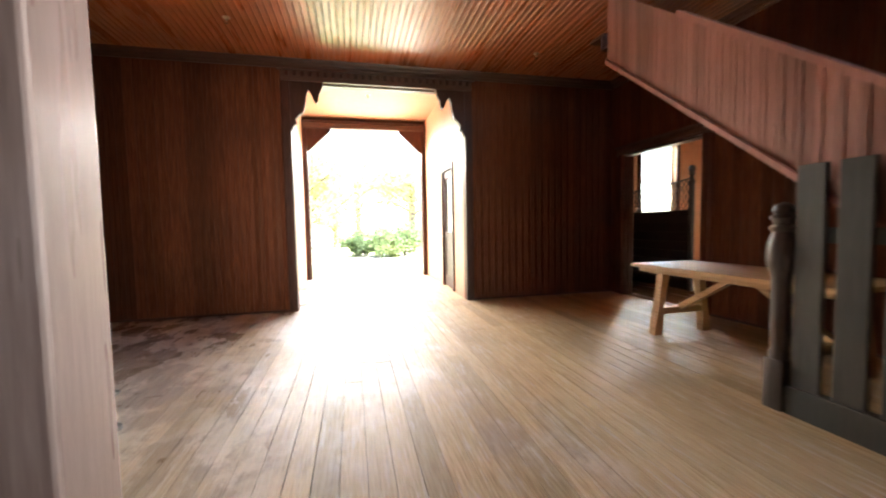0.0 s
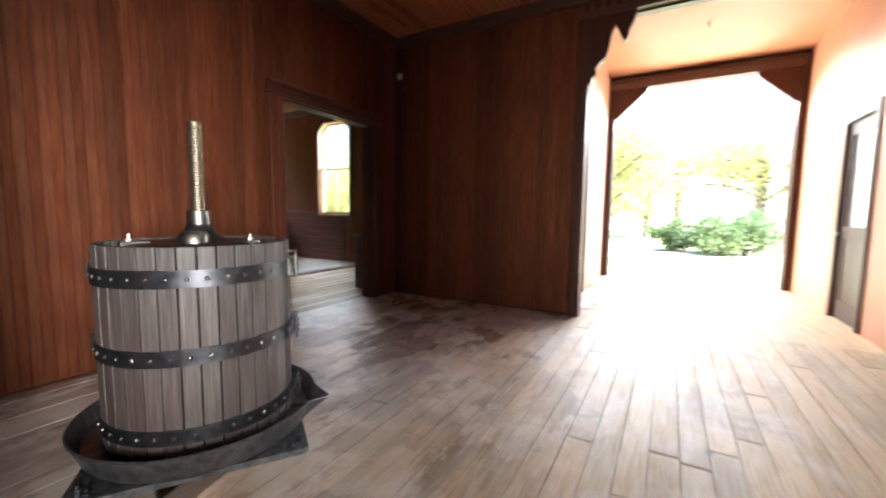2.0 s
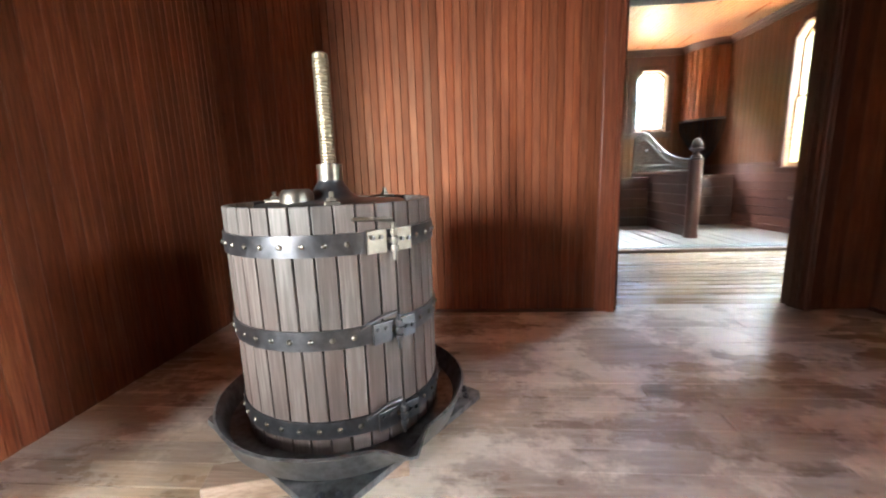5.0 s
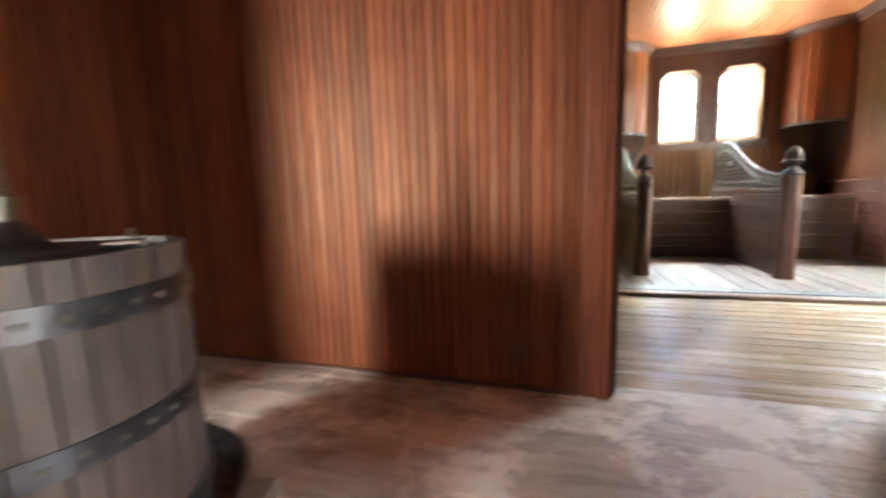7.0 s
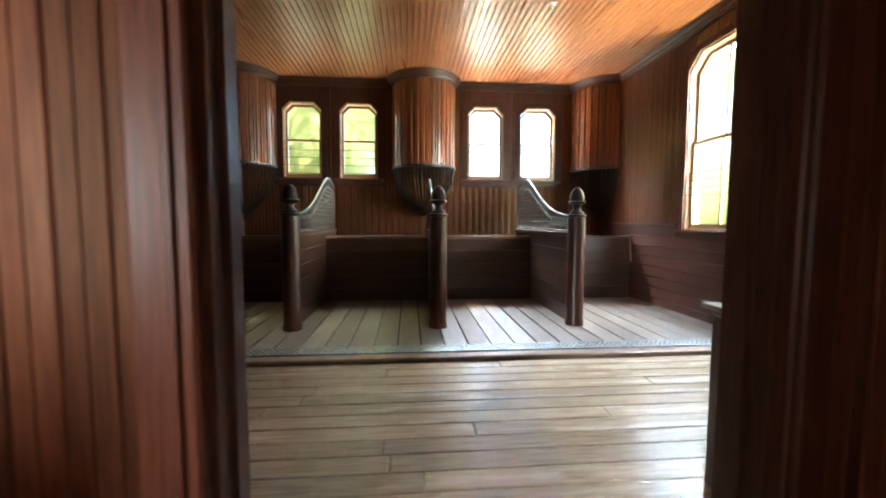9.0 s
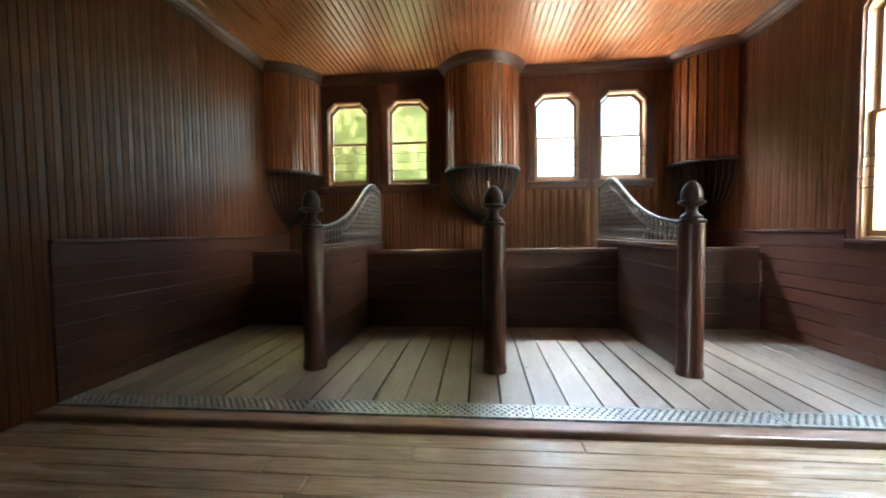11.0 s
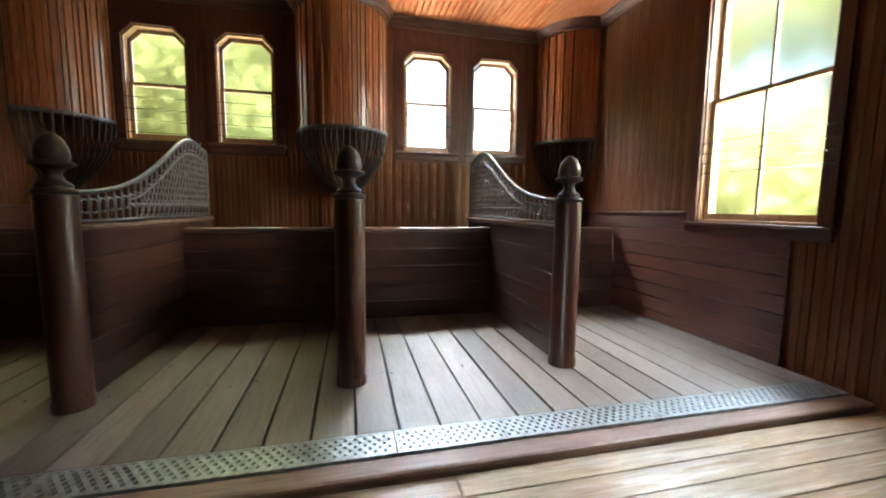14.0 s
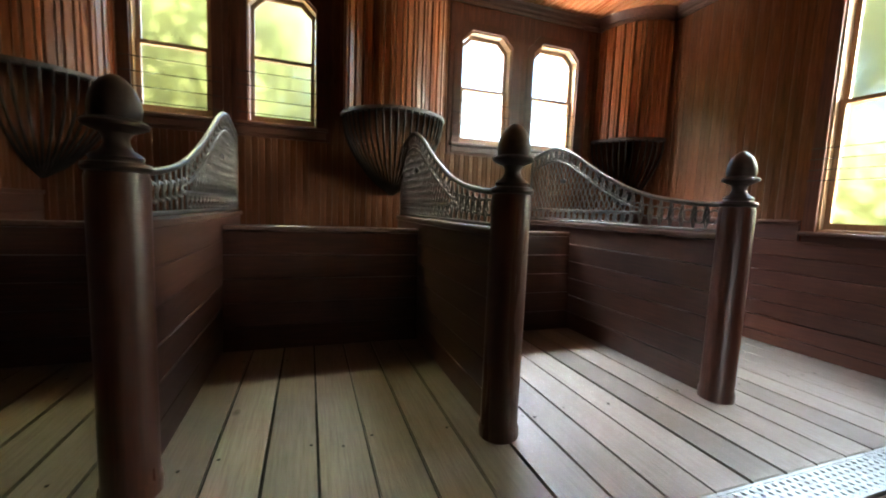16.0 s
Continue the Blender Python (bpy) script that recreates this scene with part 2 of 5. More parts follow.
M_SILLWOOD = wood("worn_nosing", (0.16, 0.10, 0.07), (0.27, 0.18, 0.13), (0.40, 0.29, 0.22), 0.42, "y", 0.0)
# daylight brightness is put into this tan, far paler than the hall boards
M_VEST = wood("tan_boards_with_daylight", (0.42, 0.19, 0.10), (0.58, 0.29, 0.17), (0.68, 0.38, 0.24), 0.5, "z", 0.1, 0.15, (0.3, 0.15, 0.08), 0.2)
M_STAVE = wood("greyed_oak_stave", (0.033, 0.032, 0.031), (0.072, 0.069, 0.067), (0.138, 0.133, 0.129), 0.5, "z", 0.0, 0.38, (0.2, 0.08, 0.06), 0.24)
M_TABLE_Y = wood("light_pine_table", (0.42, 0.24, 0.10), (0.61, 0.385, 0.18), (0.73, 0.50, 0.26), 0.42, "y", 0.15, 0.15, (0.4, 0.22, 0.1), 0.2)
M_JAMB = wood("worn_glossy_jamb", (0.035, 0.027, 0.029), (0.06, 0.048, 0.05), (0.09, 0.075, 0.078), 0.3, "z", 0.5, 0.1)
M_GREY = wood("grey_painted_boards", (0.026, 0.028, 0.027), (0.042, 0.045, 0.043), (0.066, 0.068, 0.065), 0.5, "z", 0.1, 0.2, (0.1, 0.08, 0.06), 0.4)
M_SASH = wood("window_sash_wood", (0.20, 0.10, 0.04), (0.30, 0.17, 0.08), (0.4, 0.25, 0.13), 0.4, "z", 0.3)
M_BLOCK = wood("raw_timber_block", (0.20, 0.14, 0.10), (0.30, 0.225, 0.175), (0.4, 0.31, 0.25), 0.6, "y")
M_IRON = metal("black_cast_iron", (0.10, 0.10, 0.105), 0.42, 0.85, 0.25)
M_GRILLE = metal("dull_iron_grille", (0.165, 0.16, 0.15), 0.38, 0.85, 0.3)
M_RACK = metal("dark_rack_iron", (0.030, 0.027, 0.025), 0.5, 0.4, 0.3)
M_WIRE = metal("dark_guard_wire", (0.018, 0.016, 0.015), 0.6, 0.0, 0.0)
M_FINIAL = metal("dark_cast_finial", (0.055, 0.042, 0.036), 0.34, 0.35, 0.3)
M_BAND = metal("dark_steel_band", (0.10, 0.105, 0.12), 0.34, 0.9, 0.15)
M_STEEL = metal("bright_worn_steel", (0.20, 0.19, 0.17), 0.40, 1.0, 0.25)
M_SCREW = metal("brassy_screw", (0.25, 0.22, 0.165), 0.50, 1.0, 0.03, 0.08)
M_TRAY = metal("grey_cast_tray", (0.16, 0.165, 0.175), 0.42, 0.75, 0.4, 0.6)
M_GRATE = metal("pale_drain_iron", (0.34, 0.37, 0.38), 0.42, 0.75, 0.3)
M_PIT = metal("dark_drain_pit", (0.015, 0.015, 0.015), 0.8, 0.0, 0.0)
M_WHITE = metal("white_plastic", (0.75, 0.73, 0.68), 0.4, 0.0, 0.0)


def glass_material():
    m, n, l, b = base_material("window_glass", 0.02)
    n.remove(b)
    tr = n.new("ShaderNodeBsdfRefraction")
    tr.inputs["Color"].default_value = (0.94, 0.96, 0.94, 1)
    tr.inputs["Roughness"].default_value = 0.46
    tr.inputs["IOR"].default_value = 1.05
    gl = n.new("ShaderNodeBsdfGlossy")
    gl.inputs["Roughness"].default_value = 0.03
    mx = n.new("ShaderNodeMixShader")
    lw = n.new("ShaderNodeLayerWeight")
    lw.inputs[0].default_value = 0.35
    fr = maths(n, l, "ADD", maths(n, l, "MULTIPLY", maths(n, l, "POWER", lw.outputs["Facing"], 4.0), 0.5), 0.03)
    l.new(fr, mx.inputs[0])
    l.new(tr.outputs[0], mx.inputs[1])
    l.new(gl.outputs[0], mx.inputs[2])
    l.new(mx.outputs[0], n["Material Output"].inputs[0])
    return m


M_GLASS = glass_material()


def ground_material():
    m, n, l, b = base_material("gravel_and_grass", 0.9)
    big = noise_node(n, l, 0.12, 4)
    small = noise_node(n, l, 9.0, 6)
    gravel = ramp(n, l, small, [(0.3, (0.46, 0.41, 0.33)), (0.7, (0.66, 0.6, 0.5))])
    grass = ramp(n, l, small, [(0.3, (0.05, 0.09, 0.02)), (0.7, (0.13, 0.19, 0.05))])
    edge = ramp(n, l, big, [(0.47, (0, 0, 0)), (0.56, (1, 1, 1))])
    l.new(mix(n, l, edge, gravel, grass), b.inputs["Base Color"])
    bump(n, l, b, small, 0.6, 0.03)
    return m


def leaf_material(name, a, c):
    m, n, l, b = base_material(name, 0.55)
    geo = n.new("ShaderNodeNewGeometry")
    col = ramp(n, l, geo.outputs["Random Per Island"], [(0, a), (1, c)])
    l.new(col, b.inputs["Base Color"])
    tl = n.new("ShaderNodeBsdfTranslucent")
    l.new(mix(n, l, 0.5, col, (0.32, 0.34, 0.13)), tl.inputs[0])
    mx = n.new("ShaderNodeMixShader")
    mx.inputs[0].default_value = 0.55
    l.new(b.outputs[0], mx.inputs[1])
    l.new(tl.outputs[0], mx.inputs[2])
    l.new(mx.outputs[0], n["Material Output"].inputs[0])
    return m


M_GROUND = ground_material()
M_LEAF = leaf_material("summer_leaves", (0.17, 0.19, 0.06), (0.28, 0.28, 0.10))
M_LEAF_DARK = leaf_material("dark_shrub_leaves", (0.025, 0.06, 0.02), (0.06, 0.11, 0.04))
M_BARK = wood("tree_bark", (0.05, 0.04, 0.03), (0.11, 0.09, 0.07), (0.18, 0.15, 0.12), 0.9, "z", relief=1.0)


# ---- mesh helpers ----
def finish(name, bm, material, parent=None, smooth=False):
    bmesh.ops.recalc_face_normals(bm, faces=bm.faces)
    me = bpy.data.meshes.new(name)
    bm.to_mesh(me)
    bm.free()
    me.materials.append(material)
    if smooth:
        for p in me.polygons:
            p.use_smooth = True
        me.set_sharp_from_angle(angle=radians(38))
    ob = new(name, me)
    ob.parent = parent
    return ob


def part(name, bm, material, parent, label="", smooth=False):
    ob = finish(name, bm, material, parent, smooth)
    return tagged(ob, label) if label else ob


def thing(name, label, category, m=None, group="", kind=""):
    e = new(name)
    if m is not None:
        e.matrix_world = m
    return tagged(e, label, category, group, kind)


def box(bm, x0, x1, y0, y1, z0, z1, bevel=0.0):
    r = bmesh.ops.create_cube(bm, size=1)
    bmesh.ops.scale(bm, vec=(x1 - x0, y1 - y0, z1 - z0), verts=r["verts"])
    bmesh.ops.translate(bm, vec=((x0 + x1) / 2, (y0 + y1) / 2, (z0 + z1) / 2), verts=r["verts"])
    if bevel:
        es = {e for v in r["verts"] for e in v.link_edges}
        bmesh.ops.bevel(bm, geom=list(es), offset=bevel, segments=2, affect="EDGES", profile=0.5)


def boxes(*specs, bevel=0.0):
    bm = bmesh.new()
    for s in specs:
        box(bm, *s, bevel=bevel)
    return bm


def prism(bm, pts, lo, hi, plane="xz"):
    """A polygon in a plane, drawn out from lo to hi along the third axis."""
    def at(p, w):
        return {"xz": (p[0], w, p[1]), "yz": (w, p[0], p[1]), "xy": (p[0], p[1], w)}[plane]
    a = [bm.verts.new(at(p, lo)) for p in pts]
    b = [bm.verts.new(at(p, hi)) for p in pts]
    bm.faces.new(a)
    bm.faces.new(b[::-1])
    for i in range(len(pts)):
        j = (i + 1) % len(pts)
        bm.faces.new((a[i], b[i], b[j], a[j]))


def ring_prism(bm, outer, inner, lo, hi, plane="xz"):
    """A flat ring between two outlines with as many corners each, drawn out."""
    def at(p, w):
        return {"xz": (p[0], w, p[1]), "yz": (w, p[0], p[1]), "xy": (p[0], p[1], w)}[plane]
    rows = [[bm.verts.new(at(p, w)) for p in line] for line, w in ((outer, lo), (inner, lo), (inner, hi), (outer, hi))]
    n = len(outer)
    for i in range(n):
        j = (i + 1) % n
        for k in range(4):
            m = (k + 1) % 4
            bm.faces.new((rows[k][i], rows[k][j], rows[m][j], rows[m][i]))


def lathe(bm, profile, segs=20, cx=0, cy=0, a0=0.0, a1=2 * math.pi):
    full = abs(a1 - a0 - 2 * math.pi) < 1e-6
    count = segs if full else segs + 1
    rings = []
    for r, z in profile:
        rings.append([bm.verts.new((cx + r * math.cos(a0 + (a1 - a0) * i / segs), cy + r * math.sin(a0 + (a1 - a0) * i / segs), z)) for i in range(count)])
    for p, q in zip(rings, rings[1:]):
        for i in range(segs):
            j = (i + 1) % count
            bm.faces.new((p[i], p[j], q[j], q[i]))
    if full:
        for ring in (rings[0], rings[-1]):
            if (ring[0].co - ring[1].co).length > 1e-5:
                bm.faces.new(ring)


def tube(bm, path, r, segs=6):
    """A round bar along a line of points."""
    pts = [Vector(p) for p in path]
    rings = []
    for i, p in enumerate(pts):
        d = (pts[min(i + 1, len(pts) - 1)] - pts[max(i - 1, 0)]).normalized()
        u = d.orthogonal().normalized() if abs(d.z) > 0.95 else d.cross(Vector((0, 0, 1))).normalized()
        if abs(d.z) > 0.95:
            u = Vector((1, 0, 0)) - d * d.x
            u.normalize()
        v = d.cross(u)
        rings.append([bm.verts.new(p + r * (math.cos(2 * math.pi * k / segs) * u + math.sin(2 * math.pi * k / segs) * v)) for k in range(segs)])
    for p, q in zip(rings, rings[1:]):
        for k in range(segs):
            bm.faces.new((p[k], p[(k + 1) % segs], q[(k + 1) % segs], q[k]))
    bm.faces.new(rings[0])
    bm.faces.new(rings[-1][::-1])


def structure(name, bm, material, label="", category=""):
    return tagged(finish(name, bm, material), label, category, "", "structure")


# ---- plan ----
XW, XE = -3.14, 5.58          # hall, west and east walls
YS, YN = 1.41, 6.99           # hall, south and north walls
H = 3.97                      # ceiling
T = 0.16                      # wall thickness
BX0, BX1 = -9.72, XW - T      # stable, end wall and door wall
BY0, BY1 = 2.29, 9.19         # stable side walls
DOOR_W = (4.86, 6.43, 2.59)   # hall to stable
DOOR_E = (4.95, 6.62, 2.56)   # hall to east wing
OPEN_N = (-0.20, 2.65, 3.65)  # carriage opening
OPEN_S = (0.10, 3.30, 3.20)   # way in
CASING = 0.165                # door casing width
FL = 0.045                    # stall floor height
POSTS = (4.00, 5.72, 7.43)
WINS = ((3.40, 2.14, 3.52), (4.43, 2.14, 3.52), (6.84, 2.14, 3.52), (7.86, 2.14, 3.52))
WIN_W = 0.72
NWIN = (-6.72, 1.10, 1.22, 3.56)


def wall_boxes(axis, a0, a1, lo, hi, z0, z1, holes):
    """A wall along an axis from a0 to a1, lo to hi thick, with rectangular holes (b0, b1, w0, w1)."""
    bm = bmesh.new()
    cuts = sorted({a0, a1, *[h[0] for h in holes], *[h[1] for h in holes]})
    for p, q in zip(cuts, cuts[1:]):
        spans = sorted((h[2], h[3]) for h in holes if h[0] < (p + q) / 2 < h[1])
        z = z0
        for w0, w1 in spans + [(z1, z1)]:
            if w0 > z + 1e-4:
                box(bm, *((p, q, lo, hi) if axis == "x" else (lo, hi, p, q)), z, w0)
            z = max(z, w1)
    return bm


BOARD = 0.13


def board_mesh(axis, face, width=BOARD):
    """One beaded board of unit height, proud of its wall: a flat and a raised bead with bevelled grooves."""
    w = width
    prof = [(0.002, 0.0), (0.002, 0.003), (0.007, 0.0075), (0.475 * w, 0.0115), (0.5 * w, 0.004), (0.525 * w, 0.0115), (w - 0.007, 0.0075), (w - 0.002, 0.003), (w - 0.002, 0.0)]
    me = bpy.data.meshes.new("board")
    def at(u, d, z):
        return (u, face * d, z) if axis == "x" else (face * d, u, z)
    n = len(prof)
    verts = [at(u, d, 0) for u, d in prof] + [at(u, d, 1) for u, d in prof]
    quads = [(i, i + 1, n + i + 1, n + i) for i in range(n - 1)]
    quads += [tuple(range(n - 1, -1, -1)), tuple(range(n, 2 * n))]
    if (axis == "x") == (face > 0):
        quads = [tuple(reversed(q)) for q in quads]
    me.from_pydata(verts, [], quads)
    me.update()
    return me


BOARDS = {}


def clad(wall, axis, face, a0, a1, plane, z0, z1, holes=(), material=None):
    """Cover a wall's face with separate upright beaded boards, cut round the holes."""
    key = (axis, face, material.name if material else "")
    if key not in BOARDS:
        BOARDS[key] = board_mesh(axis, face)
        BOARDS[key].materials.append(material or M_WALL)
    n = max(1, round((a1 - a0) / BOARD))
    step = (a1 - a0) / n
    for i in range(n):
        p, q = a0 + i * step, a0 + (i + 1) * step
        spans = sorted((h[2], h[3]) for h in holes if h[0] < (p + q) / 2 < h[1])
        z = z0
        for w0, w1 in spans + [(z1, z1)]:
            if w0 > z + 0.03:
                ob = new("board", BOARDS[key])
                ob.parent = wall
                ob.location = (p, plane, z) if axis == "x" else (plane, p, z)
                ob.scale = (step / BOARD, 1, w0 - z) if axis == "x" else (1, step / BOARD, w0 - z)
            z = max(z, w1)


# ---- ground ----
ground_bm = bmesh.new()
bmesh.ops.create_grid(ground_bm, x_segments=40, y_segments=40, size=400)
for v in ground_bm.verts:
    v.co.z = -0.12
structure("ground", ground_bm, M_GROUND, "pale gravel drive and rough grass outside", "ground")

# ---- walls ----
w_north = structure("wall_north", wall_boxes("x", XW - T, XE + T, YN, YN + T, -0.1, 4.3, [(*OPEN_N[:2], -0.1, OPEN_N[2])]), M_WALL, "dark red varnished beadboard wall with carriage opening", "wall")
w_west = structure("wall_west", wall_boxes("y", YS - T, BY1 + T, XW - T, XW, -0.1, 4.3, [(*DOOR_W[:2], -0.1, DOOR_W[2])]), M_WALL, "dark red varnished beadboard wall with stable doorway", "wall")
w_east = structure("wall_east", wall_boxes("y", -2.6, BY1 + T, XE, XE + T, -0.1, 5.6, [(*DOOR_E[:2], -0.1, DOOR_E[2])]), M_WALL, "dark red varnished beadboard wall with doorway", "wall")
w_south = structure("wall_south", wall_boxes("x", XW, XE, YS - T, YS, -0.1, 4.3, [(*OPEN_S[:2], -0.1, OPEN_S[2]), (3.66, 4.75, 0, 4.3)]), M_WALL, "dark red varnished beadboard wall with wide opening", "wall")
whole = [(y - WIN_W / 2, y + WIN_W / 2, a, b) for y, a, b in WINS]
w_end = structure("wall_stable_end", wall_boxes("y", BY0 - T, BY1 + T, BX0 - 0.2, BX0, -0.1, 4.3, whole), M_WALL, "red-brown beadboard end wall with paired windows", "wall")
nhole = [(NWIN[0] - NWIN[1] / 2, NWIN[0] + NWIN[1] / 2, NWIN[2], NWIN[3])]
w_sn = structure("wall_stable_north", wall_boxes("x", BX0, BX1, BY1, BY1 + 0.2, -0.1, 4.3, nhole), M_WALL, "beadboard side wall over horizontal wainscot", "wall")
w_ss = structure("wall_stable_south", wall_boxes("x", BX0, BX1, BY0 - 0.2, BY0, -0.1, 4.3, []), M_WALL, "beadboard side wall over horizontal wainscot", "wall")

# vestibule outside the carriage opening
VX0, VX1, VY = -0.48, 2.68, 10.95
VDOOR = (7.95, 8.92, -0.1, 2.62)
VDOORL = (7.75, 8.75, -0.1, 2.62)
structure("wall_vestibule_west", wall_boxes("y", YN + T, VY, VX0 - T, VX0, -0.1, 4.3, [VDOORL]), M_VEST, "boarded vestibule wall, daylight put into its pale tan", "wall")
structure("wall_vestibule_east", wall_boxes("y", YN + T, VY, VX1, VX1 + T, -0.1, 4.3, [VDOOR]), M_VEST, "boarded vestibule wall, daylight put into its pale tan", "wall")
structure("ceiling_vestibule", boxes((VX0 - T, VX1 + T, YN + T, VY + 0.2, 4.15, 4.3)), M_VEST, "boarded vestibule ceiling, daylight put into its tan", "ceiling")
structure("floor_vestibule", boxes((VX0 - T, VX1 + T, YN + T, VY + 0.15, -0.1, -0.004)), M_FLOOR, "worn pine threshold floor", "floor")
structure("wall_facade", wall_boxes("x", VX0 - T - 0.3, VX1 + T + 0.3, VY, VY + 0.14, -0.1, 4.3, [(VX0 + 0.13, VX1 - 0.13, -0.1, 3.88)]), M_TRIM, "dark outer door frame wall", "wall")

# entry room behind the hall
structure("wall_entry_west", boxes((OPEN_S[0] - 0.9 - T, OPEN_S[0] - 0.9, -2.6, YS - T, -0.1, 4.3)), M_WALL, "dark beadboard entry wall", "wall")
structure("wall_entry_south", wall_boxes("x", -0.95, XE, -2.76, -2.6, -0.1, 4.3, [(2.2, 3.45, -0.1, 2.7)]), M_WALL, "dark beadboard entry wall", "wall")
structure("wall_entry_east", wall_boxes("y", -2.6, YS - T, 3.5, 3.5 + T, -0.1, 4.3, [(-0.25, 0.55, 0.9, 2.7)]), M_WALL, "dark beadboard wall with a bright window", "wall")
structure("ceiling_entry", boxes((-0.95, 3.5, -2.76, YS - T, H, 4.2)), M_CEIL_Y, "varnished entry ceiling", "ceiling")
structure("floor_entry", boxes((-0.95, XE, -2.76, YS, -0.1, -0.004)), M_FLOOR, "worn pine entry floor", "floor")

# unseen slab, added only to keep direct sun out of the entry door
structure("porch_roof", boxes((0.6, 6.2, -5.4, -2.76, 2.95, 3.1)), M_PIT, "added unseen dark slab keeping sun off the entry door", "roof")

# subfloor and ceilings
structure("floor_hall_base", boxes((XW - T, XE + T, YS - T, YN + T, -0.12, -0.02)), M_PIT, "dark underfloor", "floor")
structure("floor_stable_base", boxes((BX0, BX1, BY0, BY1, -0.12, -0.025)), M_PIT, "dark underfloor", "floor")


def ceiling(name, axis, x0, x1, y0, y1, z, material, label):
    """Beaded ceiling boards in one mesh over a backing."""
    bm = boxes((x0, x1, y0, y1, z + 0.012, z + 0.12))
    w, g = 0.083, 0.010
    a, b0, b1 = (y0, x0, x1) if axis == "x" else (x0, y0, y1)
    end = y1 if axis == "x" else x1
    while a < end - 0.01:
        q = min(a + w, end)
        prof = [(a + 0.002, z + 0.012), (a + 0.004, z + 0.004), (a + g, z), (q - 2.4 * g, z), (q - 2 * g, z + 0.006), (q - 1.6 * g, z - 0.003), (q - 0.6 * g, z - 0.003), (q - 0.002, z + 0.012)]
        prism(bm, prof, b0, b1, "yz" if axis == "x" else "xz")
        a += w
    return structure(name, bm, material, label, "ceiling")


ceiling("ceiling_hall", "y", XW, 3.62, YS, YN, H, M_CEIL_Y, "orange varnished beadboard ceiling")
ceiling("ceiling_hall_east", "y", 3.62, XE, 3.40, YN, H, M_CEIL_Y, "orange varnished beadboard ceiling")
structure("ceiling_stairwell", boxes((3.4, XE, -2.7, 3.56, 5.5, 5.6), (3.46, 3.62, -2.7, 3.56, H, 5.5), (3.62, XE, 3.40, 3.56, H + 0.12, 5.5)), M_TRIM, "dark stairwell lining", "ceiling")
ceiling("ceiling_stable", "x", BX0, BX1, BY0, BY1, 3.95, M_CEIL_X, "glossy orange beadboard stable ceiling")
structure("roof", boxes((-9.9, 11.3, -3, 9.35, 5.65, 5.8), (VX0 - T - 0.2, VX1 + T + 0.2, 9.35, VY + 0.1, 4.35, 4.5), (-9.9, 11.3, 9.2, 9.35, 4.3, 5.65), (-9.9, -9.7, -3, 9.2, 4.3, 5.65)), M_PIT, "roof over the building", "roof")


# ---- trims ----
def cornice(name, axis, a0, a1, plane, face, z, material):
    """Moulded strip along the top of a wall."""
    prof = [(0, 0), (0, -0.13), (0.022, -0.13), (0.026, -0.10), (0.045, -0.085), (0.05, -0.06), (0.085, -0.03), (0.095, 0)]
    bm = bmesh.new()
    prism(bm, [(plane + face * d, z + h) for d, h in prof], a0, a1, "xz" if axis == "y" else "yz")
    return structure(name, bm, material, "moulded varnished cornice", "trim")


cornice("trim_north", "x", XW + 0.02, XE - 0.02, YN - 0.02, -1, H, M_TRIM_X)
cornice("trim_west", "y", YS + 0.1, YN - 0.1, XW + 0.02, 1, H, M_TRIM_Y)
cornice("trim_east", "y", 3.6, YN - 0.1, XE - 0.02, -1, H, M_TRIM_Y)
cornice("trim_south", "x", XW + 0.1, 3.6, YS + 0.02, 1, H, M_TRIM_X)
cornice("trim_stable_end", "y", BY0 + 0.02, BY1 - 0.02, BX0 + 0.02, 1, 3.95, M_TRIM_Y)
cornice("trim_stable_north", "x", BX0 + 0.1, BX1 - 0.02, BY1 - 0.02, -1, 3.95, M_TRIM_X)
cornice("trim_stable_south", "x", BX0 + 0.1, BX1 - 0.02, BY0 + 0.02, 1, 3.95, M_TRIM_X)


def baseboard(name, axis, a0, a1, plane, face):
    bm = bmesh.new()
    prism(bm, [(plane, 0), (plane + face * 0.022, 0), (plane + face * 0.020, 0.012), (plane + face * 0.012, 0.022), (plane, 0.026)], a0, a1, "xz" if axis == "y" else "yz")
    return structure(name, bm, M_TRIM_X if axis == "x" else M_TRIM_Y, "thin varnished shoe moulding at the floor", "baseboard")


baseboard("baseboard_north_a", "x", XW + 0.03, OPEN_N[0] - 0.13, YN - 0.011, -1)
baseboard("baseboard_north_b", "x", OPEN_N[1] + 0.13, XE - 0.03, YN - 0.011, -1)
baseboard("baseboard_west", "y", YS + 0.03, DOOR_W[0] - CASING - 0.01, XW + 0.011, 1)
baseboard("baseboard_east", "y", YS + 0.03, DOOR_E[0] - CASING - 0.01, XE - 0.011, -1)


